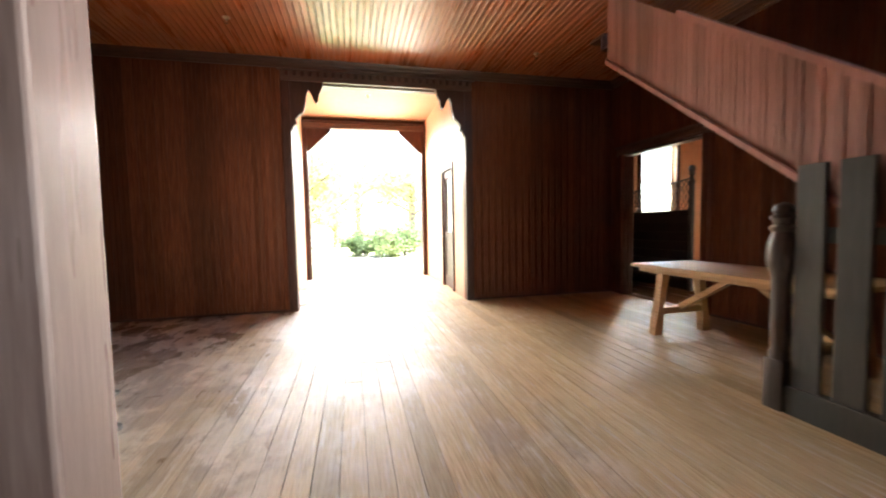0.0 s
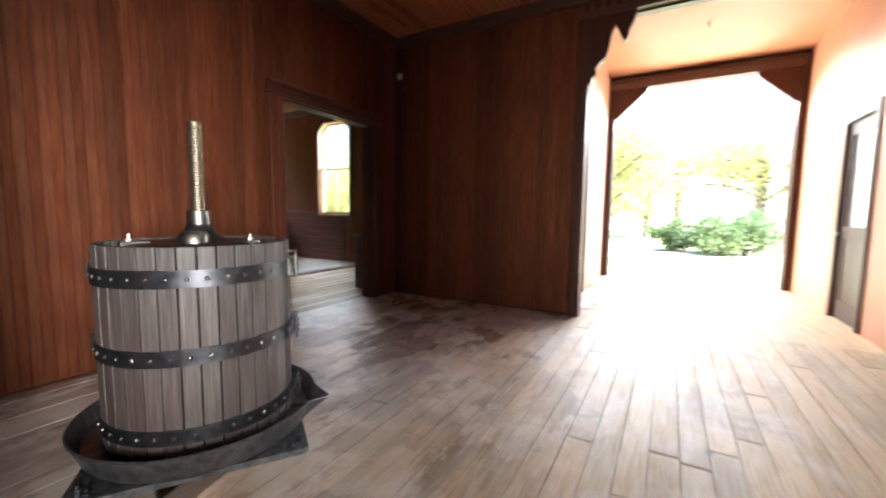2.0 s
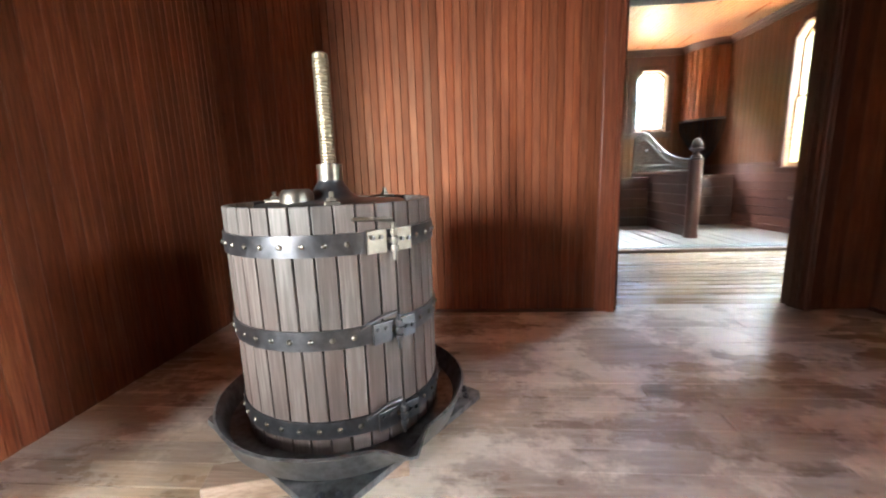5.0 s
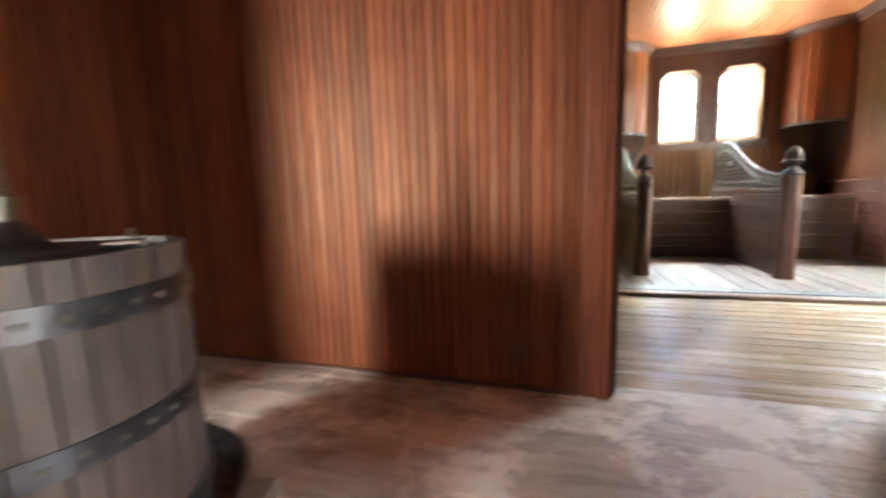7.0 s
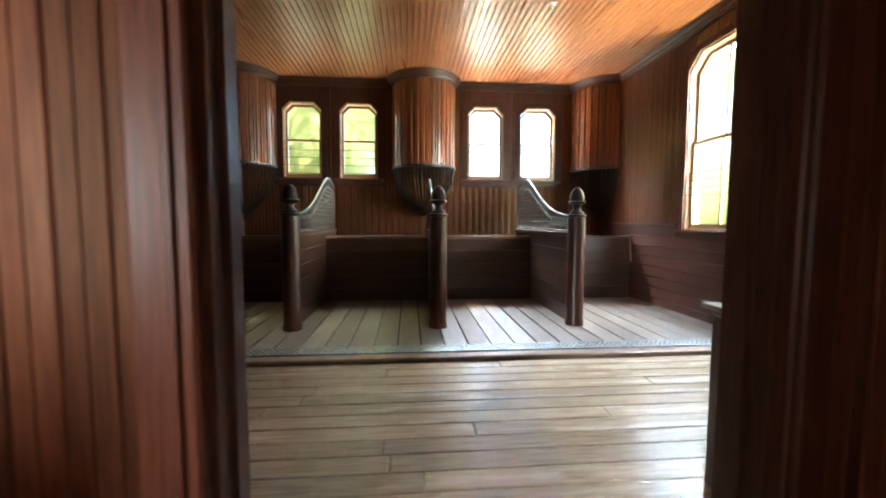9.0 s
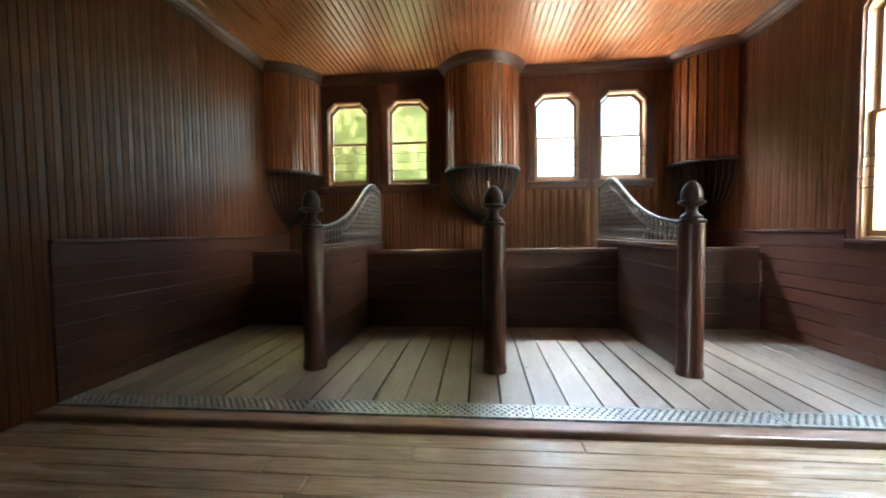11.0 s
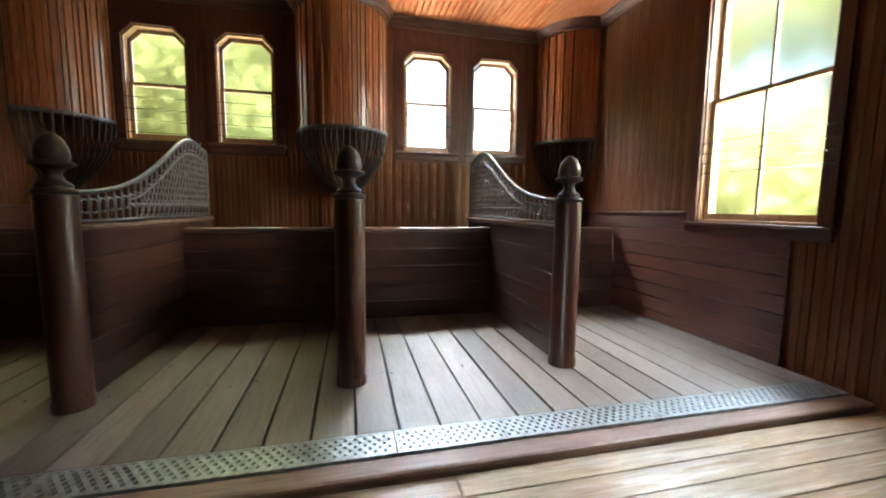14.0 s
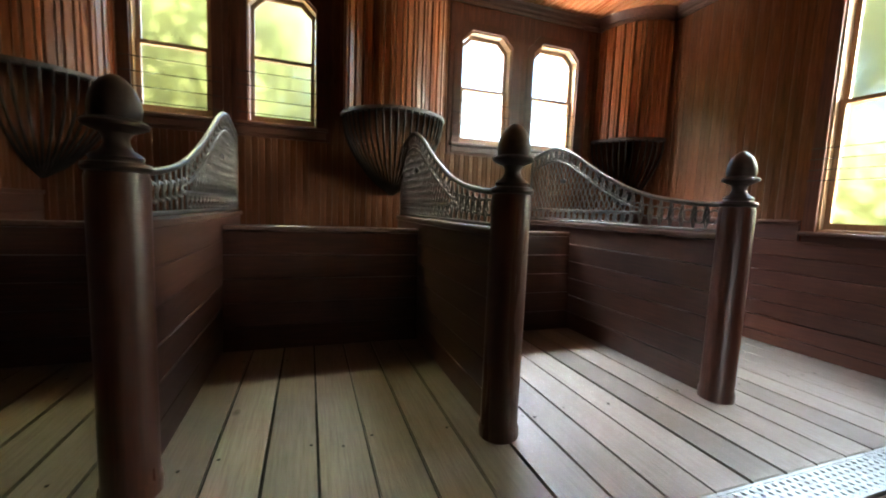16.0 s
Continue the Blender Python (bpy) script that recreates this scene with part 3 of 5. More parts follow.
def door_casing(name, y0, y1, top, plane, face, lined=True):
    """Fluted casing with a moulded head round a doorway in a wall across x, with jamb lining."""
    e = thing(name, "dark varnished fluted door casing with moulded head", "door frame", kind="structure")
    w = CASING
    # flat worn board with a moulded double bead at the opening
    cut = [(0, 0), (0, 0.034), (0.008, 0.042), (0.022, 0.042), (0.03, 0.030), (0.038, 0.030), (0.046, 0.042), (0.062, 0.042), (0.07, 0.030), (0.076, 0.021), (w - 0.012, 0.021), (w - 0.006, 0.018), (w, 0.006), (w, 0)]
    for edge, s in ((y0, -1), (y1, 1)):
        bm = bmesh.new()
        prism(bm, [(plane + face * d, edge + s * u) for u, d in cut], 0, top, "xy")
        part("casing_side", bm, M_CASING, e)
    bm = bmesh.new()
    head = [(0, 0), (0.036, 0), (0.036, 0.03), (0.026, 0.04), (0.026, 0.10), (0.04, 0.115), (0.06, 0.13), (0.07, 0.16), (0, 0.16)]
    prism(bm, [(plane + face * d, top + h) for d, h in head], y0 - w - 0.02, y1 + w + 0.02, "xz")
    part("casing_head", bm, M_TRIM_Y, e)
    if not lined:
        return e
    x0, x1 = plane - face * (T + 0.02), plane
    lo, hi = min(x0, x1), max(x0, x1)
    part("jamb_lining", boxes((lo, hi, y0 - 0.004, y0 + 0.025, 0, top), bevel=0.003), M_TRIM, e)
    part("jamb_lining", boxes((lo, hi, y1 - 0.025, y1 + 0.004, 0, top), bevel=0.003), M_TRIM, e)
    part("head_lining", boxes((lo, hi, y0 + 0.025, y1 - 0.025, top - 0.025, top + 0.004), bevel=0.003), M_TRIM_Y, e)
    part("door_stop", boxes((plane - face * 0.09, plane - face * 0.06, y0 + 0.025, y0 + 0.045, 0, top - 0.025)), M_TRIM, e)
    part("door_stop", boxes((plane - face * 0.09, plane - face * 0.06, y1 - 0.045, y1 - 0.025, 0, top - 0.025)), M_TRIM, e)
    return e


door_casing("door_1", *DOOR_W, XW + 0.004, 1)
door_casing("door_2", *DOOR_E, XE - 0.004, -1)
door_casing("door_3", *DOOR_W, XW - T - 0.004, -1, False)

# carriage opening trim with carved brackets
arch = thing("carriage_arch", "dark carved wooden surround of the carriage opening", "door frame", kind="structure")
for x0, x1 in ((OPEN_N[0] - 0.13, OPEN_N[0]), (OPEN_N[1], OPEN_N[1] + 0.13)):
    part("arch_side", boxes((x0, x1, YN - 0.045, YN, 0, OPEN_N[2]), (x0 + 0.03, x1 - 0.03, YN - 0.06, YN - 0.045, 0.2, 2.9), bevel=0.006), M_TRIM, arch)
part("arch_lintel", boxes((OPEN_N[0] - 0.13, OPEN_N[1] + 0.13, YN - 0.05, YN, OPEN_N[2], OPEN_N[2] + 0.17), (OPEN_N[0] - 0.18, OPEN_N[1] + 0.18, YN - 0.08, YN, OPEN_N[2] + 0.17, OPEN_N[2] + 0.20), bevel=0.006), M_TRIM_X, arch)
for i in range(26):
    x = OPEN_N[0] - 0.06 + i * 0.117
    part("dentil", boxes((x, x + 0.055, YN - 0.075, YN - 0.05, OPEN_N[2] + 0.07, OPEN_N[2] + 0.15), bevel=0.006), M_TRIM, arch)
BRACKET = [(-0.02, 2.86), (0.03, 2.90), (0.045, 2.96), (0.09, 2.99), (0.075, 3.06), (0.13, 3.13), (0.19, 3.17), (0.225, 3.30), (0.24, 3.44), (0.275, 3.53), (0.315, 3.47), (0.35, 3.38), (0.39, 3.32), (0.425, 3.37), (0.435, 3.46), (0.475, 3.54), (0.515, 3.67), (-0.02, 3.67)]
for base, sgn in ((OPEN_N[0], 1), (OPEN_N[1], -1)):
    bm = bmesh.new()
    prism(bm, [(base + sgn * u, z) for u, z in BRACKET], YN - 0.03, YN + 0.05)
    part("carved_bracket", bm, M_TRIM, arch)
part("arch_soffit", boxes((OPEN_N[0] + 0.004, OPEN_N[1] - 0.004, YN + 0.05, YN + T, OPEN_N[2] - 0.02, OPEN_N[2] + 0.004)), M_TRIM_X, arch)

# outer door frame of the vestibule
outer = thing("outer_door_frame", "heavy dark timber outer frame with corner braces", "door frame", kind="structure")
FX0, FX1, FZ = VX0 + 0.005, VX1 - 0.02, 4.0
part("frame_post", boxes((FX0, FX0 + 0.115, VY - 0.12, VY, 0, FZ), bevel=0.012), M_TRIM, outer)
part("frame_post", boxes((FX1 - 0.105, FX1, VY - 0.12, VY, 0, FZ), bevel=0.012), M_TRIM, outer)
part("frame_header", boxes((FX0, FX1, VY - 0.13, VY - 0.01, 3.87, FZ), (FX0, FX1, VY - 0.15, VY - 0.02, FZ, FZ + 0.035), (FX0, FX1, VY - 0.13, VY - 0.02, FZ + 0.05, FZ + 0.08), bevel=0.012), M_TRIM_X, outer)
for x, s in ((FX0 + 0.115, 1), (FX1 - 0.105, -1)):
    bm = bmesh.new()
    prism(bm, [(x, 3.87), (x, 3.30), (x + s * 0.03, 3.29), (x + s * 0.58, 3.80), (x + s * 0.60, 3.87)], VY - 0.1, VY - 0.02)
    part("corner_brace", bm, M_TRIM, outer)


def side_door(name, m, label):
    """A panelled door with a glazed upper light in a frame; local x runs along the door."""
    e = thing(name, label, "door", m, kind="structure")
    part("door_frame", boxes((-0.5, -0.42, -0.1, 0.03, 0, 2.62), (0.42, 0.5, -0.1, 0.03, 0, 2.62), (-0.42, 0.42, -0.1, 0.03, 2.5, 2.62), bevel=0.006), M_TRIM, e)
    leaf = part("door_leaf", boxes((-0.42, -0.3, -0.06, -0.015, 0.01, 2.5), (0.3, 0.42, -0.06, -0.015, 0.01, 2.5), (-0.3, 0.3, -0.06, -0.015, 2.34, 2.5), (-0.3, 0.3, -0.06, -0.015, 1.05, 1.2), (-0.3, 0.3, -0.06, -0.015, 0.01, 0.25), (-0.3, 0.3, -0.045, -0.03, 0.25, 1.05), bevel=0.004), M_TRIM, e)
    part("pane", boxes((-0.3, 0.3, -0.04, -0.034, 1.2, 2.34)), M_GLASS, leaf)
    bm = bmesh.new()
    lathe(bm, [(0.001, 0.07), (0.026, 0.06), (0.03, 0.045), (0.014, 0.03), (0.012, 0)], 12)
    bmesh.ops.transform(bm, matrix=pose(0.36, -0.015, 1.1, -90), verts=bm.verts)
    part("door_knob", bm, M_STEEL, leaf, "brass door knob", smooth=True)
    return e


side_door("door_4", pose(VX1, 8.43, 0, 0, 0, 90), "dark panelled side door with glazed upper light")
side_door("door_5", pose(VX0, 8.25, 0, 0, 0, -90), "dark panelled side door with glazed upper light")


# ---- windows ----
def octagon(w, z0, z1, c):
    return [(-w, z0), (w, z0), (w, z1 - c), (w - c, z1), (-w + c, z1), (-w, z1 - c)]


def window(name, m, w, z0, z1, c, label, mullion=False, rods=4, rod_z=0.42, panel=0.0, rod_0=0.08):
    """A sash window with clipped upper corners. Local x across, y inwards is positive, z up."""
    e = thing(name, label, "window", m, kind="structure")
    h = w / 2
    bm = bmesh.new()
    ring_prism(bm, [(-h - 0.09, z0 - 0.05), (h + 0.09, z0 - 0.05), (h + 0.09, z1 - c + 0.02), (h - c + 0.05, z1 + 0.09), (-h + c - 0.05, z1 + 0.09), (-h - 0.09, z1 - c + 0.02)], octagon(h - 0.01, z0, z1, c), 0.0, 0.032)
    part("window_frame", bm, M_TRIM, e)
    if panel:
        a = h + panel
        bm = bmesh.new()
        ring_prism(bm, [(-a, z0 - 0.15), (a, z0 - 0.15), (a, z1 - c), (a, z1 + 0.29), (-a, z1 + 0.29), (-a, z1 - c)], octagon(h + 0.03, z0 - 0.03, z1 + 0.03, c), -0.01, 0.014)
        part("surround", bm, M_TRIM, e, "flat varnished window surround")
    bm = bmesh.new()
    ring_prism(bm, [(-h - 0.004, z0 - 0.004), (h + 0.004, z0 - 0.004), (h + 0.004, z1), (h, z1 + 0.004), (-h, z1 + 0.004), (-h - 0.004, z1)], octagon(h - 0.025, z0 + 0.02, z1 - 0.02, c), -0.2, -0.001)
    part("window_lining", bm, M_SASH, e)
    part("window_sill", boxes((-h - 0.11, h + 0.11, 0.0, 0.075, z0 - 0.04, z0 - 0.004), (-h - 0.09, h + 0.09, 0, 0.025, z0 - 0.12, z0 - 0.04), bevel=0.006), M_TRIM_X, e)
    mid = (z0 + z1) / 2 + 0.0
    hi, lo = h - 0.03, z0 + 0.022
    bm = bmesh.new()
    ring_prism(bm, octagon(hi, mid - 0.02, z1 - 0.025, c), octagon(hi - 0.04, mid + 0.02, z1 - 0.068, c - 0.018), -0.13, -0.095)
    if mullion:
        box(bm, -0.012, 0.012, -0.128, -0.098, mid + 0.02, z1 - 0.07)
    up = part("upper_sash", bm, M_SASH, e)
    bm = boxes((-hi, -hi + 0.045, -0.092, -0.055, lo, mid + 0.02), (hi - 0.045, hi, -0.092, -0.055, lo, mid + 0.02), (-hi + 0.045, hi - 0.045, -0.092, -0.055, mid - 0.018, mid + 0.02), (-hi + 0.045, hi - 0.045, -0.092, -0.055, lo, lo + 0.06))
    if mullion:
        box(bm, -0.012, 0.012, -0.09, -0.058, lo + 0.06, mid - 0.018)
    low = part("lower_sash", bm, M_SASH, e)
    bm = bmesh.new()
    prism(bm, octagon(hi - 0.035, mid + 0.015, z1 - 0.064, c - 0.016), -0.115, -0.111)
    pa = part("pane", bm, M_GLASS, up)
    pb = part("pane", boxes((-hi + 0.04, hi - 0.04, -0.076, -0.072, lo + 0.055, mid - 0.012)), M_GLASS, low)
    pa.visible_shadow = pb.visible_shadow = False
    for i in range(rods):
        bm = bmesh.new()
        z = z0 + rod_0 + rod_z * i / max(1, rods - 1)
        tube(bm, [(-h - 0.09, 0.034, z), (-h - 0.085, 0.05, z), (h + 0.085, 0.05, z + 0.01), (h + 0.09, 0.034, z + 0.01)], 0.0048, 5)
        part("guard_rod", bm, M_WIRE, e, "thin iron guard rod")
    return e


for i, (y, a, b) in enumerate(WINS):
    window("window_%d" % (i + 1), pose(BX0 + 0.012, y, 0, 0, 0, -90), WIN_W, a, b, 0.13, "small sash window with clipped corners and iron guard rods", panel=0.145)
window("window_5", pose(NWIN[0], BY1 - 0.012, 0, 0, 0, 180), NWIN[1], NWIN[2], NWIN[3], 0.2, "tall sash window with clipped corners and guard rods", True, 4, 0.29, 0.0, 0.46)

# ---- stall partitions ----
OUT = [(-6.88, 1.40), (-7.15, 1.41), (-7.49, 1.46), (-7.80, 1.55), (-8.10, 1.68), (-8.35, 1.81), (-8.56, 1.93), (-8.74, 2.01), (-8.90, 2.05), (-9.06, 2.05), (-9.42, 1.97)]


def along(line, x):
    for (a, p), (b, q) in zip(line, line[1:]):
        if b <= x <= a:
            return p + (q - p) * (x - a) / (b - a)
    return line[-1][1]


def smooth_line(line, n=48):
    a, b = line[0][0], line[-1][0]
    xs = [a + (b - a) * i / n for i in range(n + 1)]
    zs = [along(line, x) for x in xs]
    for _ in range(3):
        zs = [zs[0]] + [(p + 2 * q + r) / 4 for p, q, r in zip(zs, zs[1:], zs[2:])] + [zs[-1]]
    return list(zip(xs, zs))


def stall_partition():
    e = thing("stall_partition", "dark horizontal-board stall partition with turned post and iron grille", "stall partition", group="stall partitions")
    bz, n = FL, 6
    step = (1.15 - bz) / n
    for i in range(n):
        part("board", boxes((-9.42, -6.86, -0.035, 0.035, bz + i * step + 0.003, bz + (i + 1) * step - 0.003), bevel=0.006), M_STALL_X, e)
    part("cap_rail", boxes((-9.43, -6.86, -0.055, 0.055, 1.15, 1.195), bevel=0.012), M_CAP, e, "worn rounded cap rail")
    bm = bmesh.new()
    prof = [(0.112, FL), (0.112, 0.10), (0.104, 0.12), (0.104, 1.36), (0.098, 1.383), (0.001, 1.384)]
    lathe(bm, prof, 24, -6.80, 0)
    part("post", bm, M_STALL_Z, e, "turned dark red post", smooth=True)
    bm = bmesh.new()
    prof = [(0.098, 1.384), (0.110, 1.388), (0.115, 1.402), (0.108, 1.416), (0.088, 1.422), (0.084, 1.430), (0.090, 1.440), (0.078, 1.452), (0.054, 1.468), (0.043, 1.490), (0.042, 1.512), (0.052, 1.532), (0.086, 1.546), (0.106, 1.556), (0.109, 1.568), (0.098, 1.578), (0.080, 1.584), (0.085, 1.604), (0.086, 1.630), (0.080, 1.664), (0.064, 1.702), (0.040, 1.732), (0.016, 1.748), (0.002, 1.752)]
    lathe(bm, prof, 24, -6.80, 0)
    part("finial", bm, M_FINIAL, e, "dark cast acorn finial", smooth=True)
    g = part("grille_rail", bmesh.new(), M_GRILLE, e)
    bm = bmesh.new()
    outer_line = smooth_line(OUT)
    tube(bm, [(x, 0, z) for x, z in outer_line], 0.017, 8)
    tube(bm, [(-6.88, 0, 1.215), (-9.42, 0, 1.215)], 0.013, 6)
    tube(bm, [(-9.42, 0, 1.20), (-9.42, 0, 1.97)], 0.017, 8)
    tube(bm, [(-7.62, 0, 1.335), (-9.42, 0, 1.335)], 0.009, 6)
    inner = [(x, z - 0.02 - 0.125 * min(1.0, max(0.0, (-7.2 - x) / 0.5))) for x, z in outer_line if x < -7.60]
    tube(bm, [(-7.62, 0, 1.335)] + [(x, 0, max(z, 1.34)) for x, z in inner], 0.009, 6)
    bm.to_mesh(g.data)
    bm.free()
    for p in g.data.polygons:
        p.use_smooth = True
    # ogee lattice inside the inner curve
    bm = bmesh.new()
    x, k = -7.80, 0
    while x > -9.40:
        top = along(inner, x)
        if top > 1.37:
            s = 1 if k % 2 else -1
            steps = max(2, int((top - 1.335) / 0.022))
            tube(bm, [(x + s * 0.013 * math.sin((1.335 + (top - 1.335) * i / steps) * 2 * math.pi / 0.13), 0, 1.335 + (top - 1.335) * i / steps) for i in range(steps + 1)], 0.0066, 5)
        x -= 0.036
        k += 1
    part("lattice", bm, M_GRILLE, e, "wavy iron lattice")
    # scrollwork in the border bands
    bm = bmesh.new()
    x = -6.96
    while x > -9.38:
        zt = along(OUT, x)
        zi = along(inner, x) if x < -7.66 else 1.335
        for lo, hi in (((1.215, 1.335), (zi, zt)) if x < -7.66 else ((1.215, zt),)):
            r = min(0.055, (hi - lo) * 0.42)
            c = (lo + hi) / 2
            tube(bm, [(x + r * math.cos(a) * (1 - 0.1 * a / 3), 0.006 * math.sin(3 * a), c + r * math.sin(a) * (1 - 0.1 * a / 3)) for a in [i * 0.7 for i in range(11)]], 0.0075, 5)
            tube(bm, [(x - 0.05, 0, lo), (x - 0.03, 0.004, c), (x - 0.05, 0, hi)], 0.0075, 5)
            tube(bm, [(x - 0.05, 0, lo), (x - 0.07, -0.004, c), (x - 0.05, 0, hi)], 0.0075, 5)
        x -= 0.1
    part("scrollwork", bm, M_GRILLE, e, "cast scrollwork border")
    bm = bmesh.new()
    lathe(bm, [(0.001, -0.012), (0.04, -0.01), (0.046, 0), (0.04, 0.01), (0.001, 0.012)], 12)
    bmesh.ops.transform(bm, matrix=pose(-8.75, 0, 1.66, 90) @ Matrix.Diagonal((1.3, 0.6, 1, 1)), verts=bm.verts)
    part("plaque", bm, M_IRON, e, "small dark oval plaque")
    return e


first = stall_partition()
first.location = (0, POSTS[0], 0)
for y in POSTS[1:]:
    copy_thing(first, pose(0, y, 0))


# ---- mangers ----
def manger(y0, y1):
    e = thing("manger", "dark boarded manger across the stall end", "manger", group="mangers")
    n = 5
    step = (1.05 - FL) / n
    for i in range(n):
        z0, z1 = FL + i * step, FL + (i + 1) * step
        bm = bmesh.new()
        a, b = -8.44 - 0.07 * z0, -8.44 - 0.07 * z1
        prism(bm, [(a, z0 + 0.003), (a - 0.04, z0 + 0.003), (b - 0.04, z1 - 0.003), (b, z1 - 0.003)], y0, y1, "xz")
        part("board", bm, M_STALL_Y, e)
    part("cap_rail", boxes((-8.60, -8.49, y0, y1, 1.05, 1.095), bevel=0.01), M_CAP, e, "worn cap rail")
    part("manger_floor", boxes((BX0 + 0.02, -8.54, y0, y1, 0.62, 0.66)), M_STALL_Y, e)
    return e


edges = [BY0 + 0.03, *POSTS, BY1 - 0.03]
for a, b in zip(edges, edges[1:]):
    manger(a + 0.04, b - 0.04)


# ---- hay chutes and racks ----
def chute(name, cx, cy, rx, ry, a0, a1, n, m_label):
    e = thing(name, m_label, "hay chute")
    for i in range(n):
        p, q = a0 + (a1 - a0) * i / n, a0 + (a1 - a0) * (i + 1) / n
        d = (q - p) * 0.03
        bm = bmesh.new()
        rings = []
        for t, k in ((p + d, 0.985), (p + (q - p) * 0.12, 1.0), (p + (q - p) * 0.55, 1.0), (p + (q - p) * 0.6, 0.988), (p + (q - p) * 0.66, 1.018), (q - (q - p) * 0.1, 1.018), (q - d, 0.985)):
            rings.append((cx + rx * k * math.cos(t), cy + ry * k * math.sin(t)))
        pts = rings + [(cx + rx * 0.95 * math.cos(q - d), cy + ry * 0.95 * math.sin(q - d)), (cx + rx * 0.95 * math.cos(p + d), cy + ry * 0.95 * math.sin(p + d))]
        prism(bm, pts, 2.34, 3.90, "xy")
        part("board", bm, M_CHUTE, e)
    def hoop(bm, prof):
        rows = []
        segs = 28
        for k, z in prof:
            rows.append([bm.verts.new((cx + (rx + k) * math.cos(a0 + (a1 - a0) * i / segs), cy + (ry + k) * math.sin(a0 + (a1 - a0) * i / segs), z)) for i in range(segs + 1)])
        for p, q in zip(rows, rows[1:] + rows[:1]):
            for i in range(segs):
                bm.faces.new((p[i], p[i + 1], q[i + 1], q[i]))
    bm = bmesh.new()
    hoop(bm, [(-0.04, 3.82), (0.02, 3.82), (0.03, 3.85), (0.05, 3.86), (0.06, 3.89), (0.10, 3.92), (0.11, 3.955), (-0.04, 3.955)])
    part("crown_moulding", bm, M_TRIM_Y, e, smooth=True)
    bm = bmesh.new()
    hoop(bm, [(-0.05, 2.30), (0.025, 2.30), (0.03, 2.32), (0.025, 2.345), (-0.05, 2.345)])
    part("rim", bm, M_IRON, e, "dark iron rim")
    bars = max(8, int(n * 1.5))
    for i in range(bars + 1):
        t = a0 + (a1 - a0) * (i + 0.0) / bars
        bm = bmesh.new()
        path = []
        for s in range(9):
            u = s / 8
            k = math.cos(u * math.pi / 2) ** 0.75
            path.append((cx + rx * (0.02 + 0.98 * k) * math.cos(t) + 0.02 * math.cos((a0 + a1) / 2), cy + ry * (0.02 + 0.98 * k) * math.sin(t) + 0.02 * math.sin((a0 + a1) / 2), 2.32 - 0.88 * u))
        tube(bm, path, 0.013, 5)
        part("rack_bar", bm, M_RACK, e, "curved iron hay rack bar")
    return e


M_CHUTE = wood("chute_boards", (0.13, 0.034, 0.011), (0.26, 0.075, 0.023), (0.38, 0.13, 0.042), 0.32, "z", 0.5)
chute("hay_chute", BX0 + 0.02, 5.65, 0.62, 0.585, -math.pi / 2, math.pi / 2, 16, "rounded beadboard hay chute with iron rack below")
chute("hay_chute", BX0 + 0.02, BY0 + 0.02, 0.66, 0.62, 0, math.pi / 2, 8, "rounded corner hay chute with iron rack below")
chute("hay_chute", BX0 + 0.02, BY1 - 0.02, 0.66, 0.62, -math.pi / 2, 0, 8, "rounded corner hay chute with iron rack below")


# ---- wainscot ----
M_WAINSCOT = wood("dark_wainscot_boards", (0.030, 0.009, 0.006), (0.060, 0.017, 0.009), (0.095, 0.030, 0.016), 0.44, "x", 0.10, 0.2)
def wainscot(name, plane, face, holes_end):
    e = thing(name, "dark horizontal-board stable wainscot with cap", "wainscot", kind="structure")
    n = 8
    step = 1.28 / n
    for i in range(n):
        part("board", boxes((BX0 + 0.02, -6.35 if i < 7 and face < 0 else holes_end, min(plane, plane + face * 0.03), max(plane, plane + face * 0.03), i * step + 0.003 + (FL if i == 0 else 0), (i + 1) * step - 0.002), bevel=0.005), M_WAINSCOT, e)
    part("cap_rail", boxes((BX0 + 0.02, holes_end, min(plane, plane + face * 0.05), max(plane, plane + face * 0.05), 1.28, 1.32), bevel=0.01), M_WAINSCOT, e)
    return e


wainscot("wainscot_north", BY1, -1, NWIN[0] - NWIN[1] / 2 - 0.12)
wainscot("wainscot_south", BY0, 1, -5.9)

# ---- drain grates and step ----
structure("step_nosing", boxes((-5.87, -5.72, BY0 + 0.02, BY1 - 0.02, -0.02, FL), bevel=0.02), M_SILLWOOD, "rounded worn timber nosing of the stall floor", "step")
structure("drain_pit", boxes((-6.095, -5.87, BY0 + 0.02, BY1 - 0.02, -0.02, 0.012)), M_PIT, "dark drain channel", "drain")


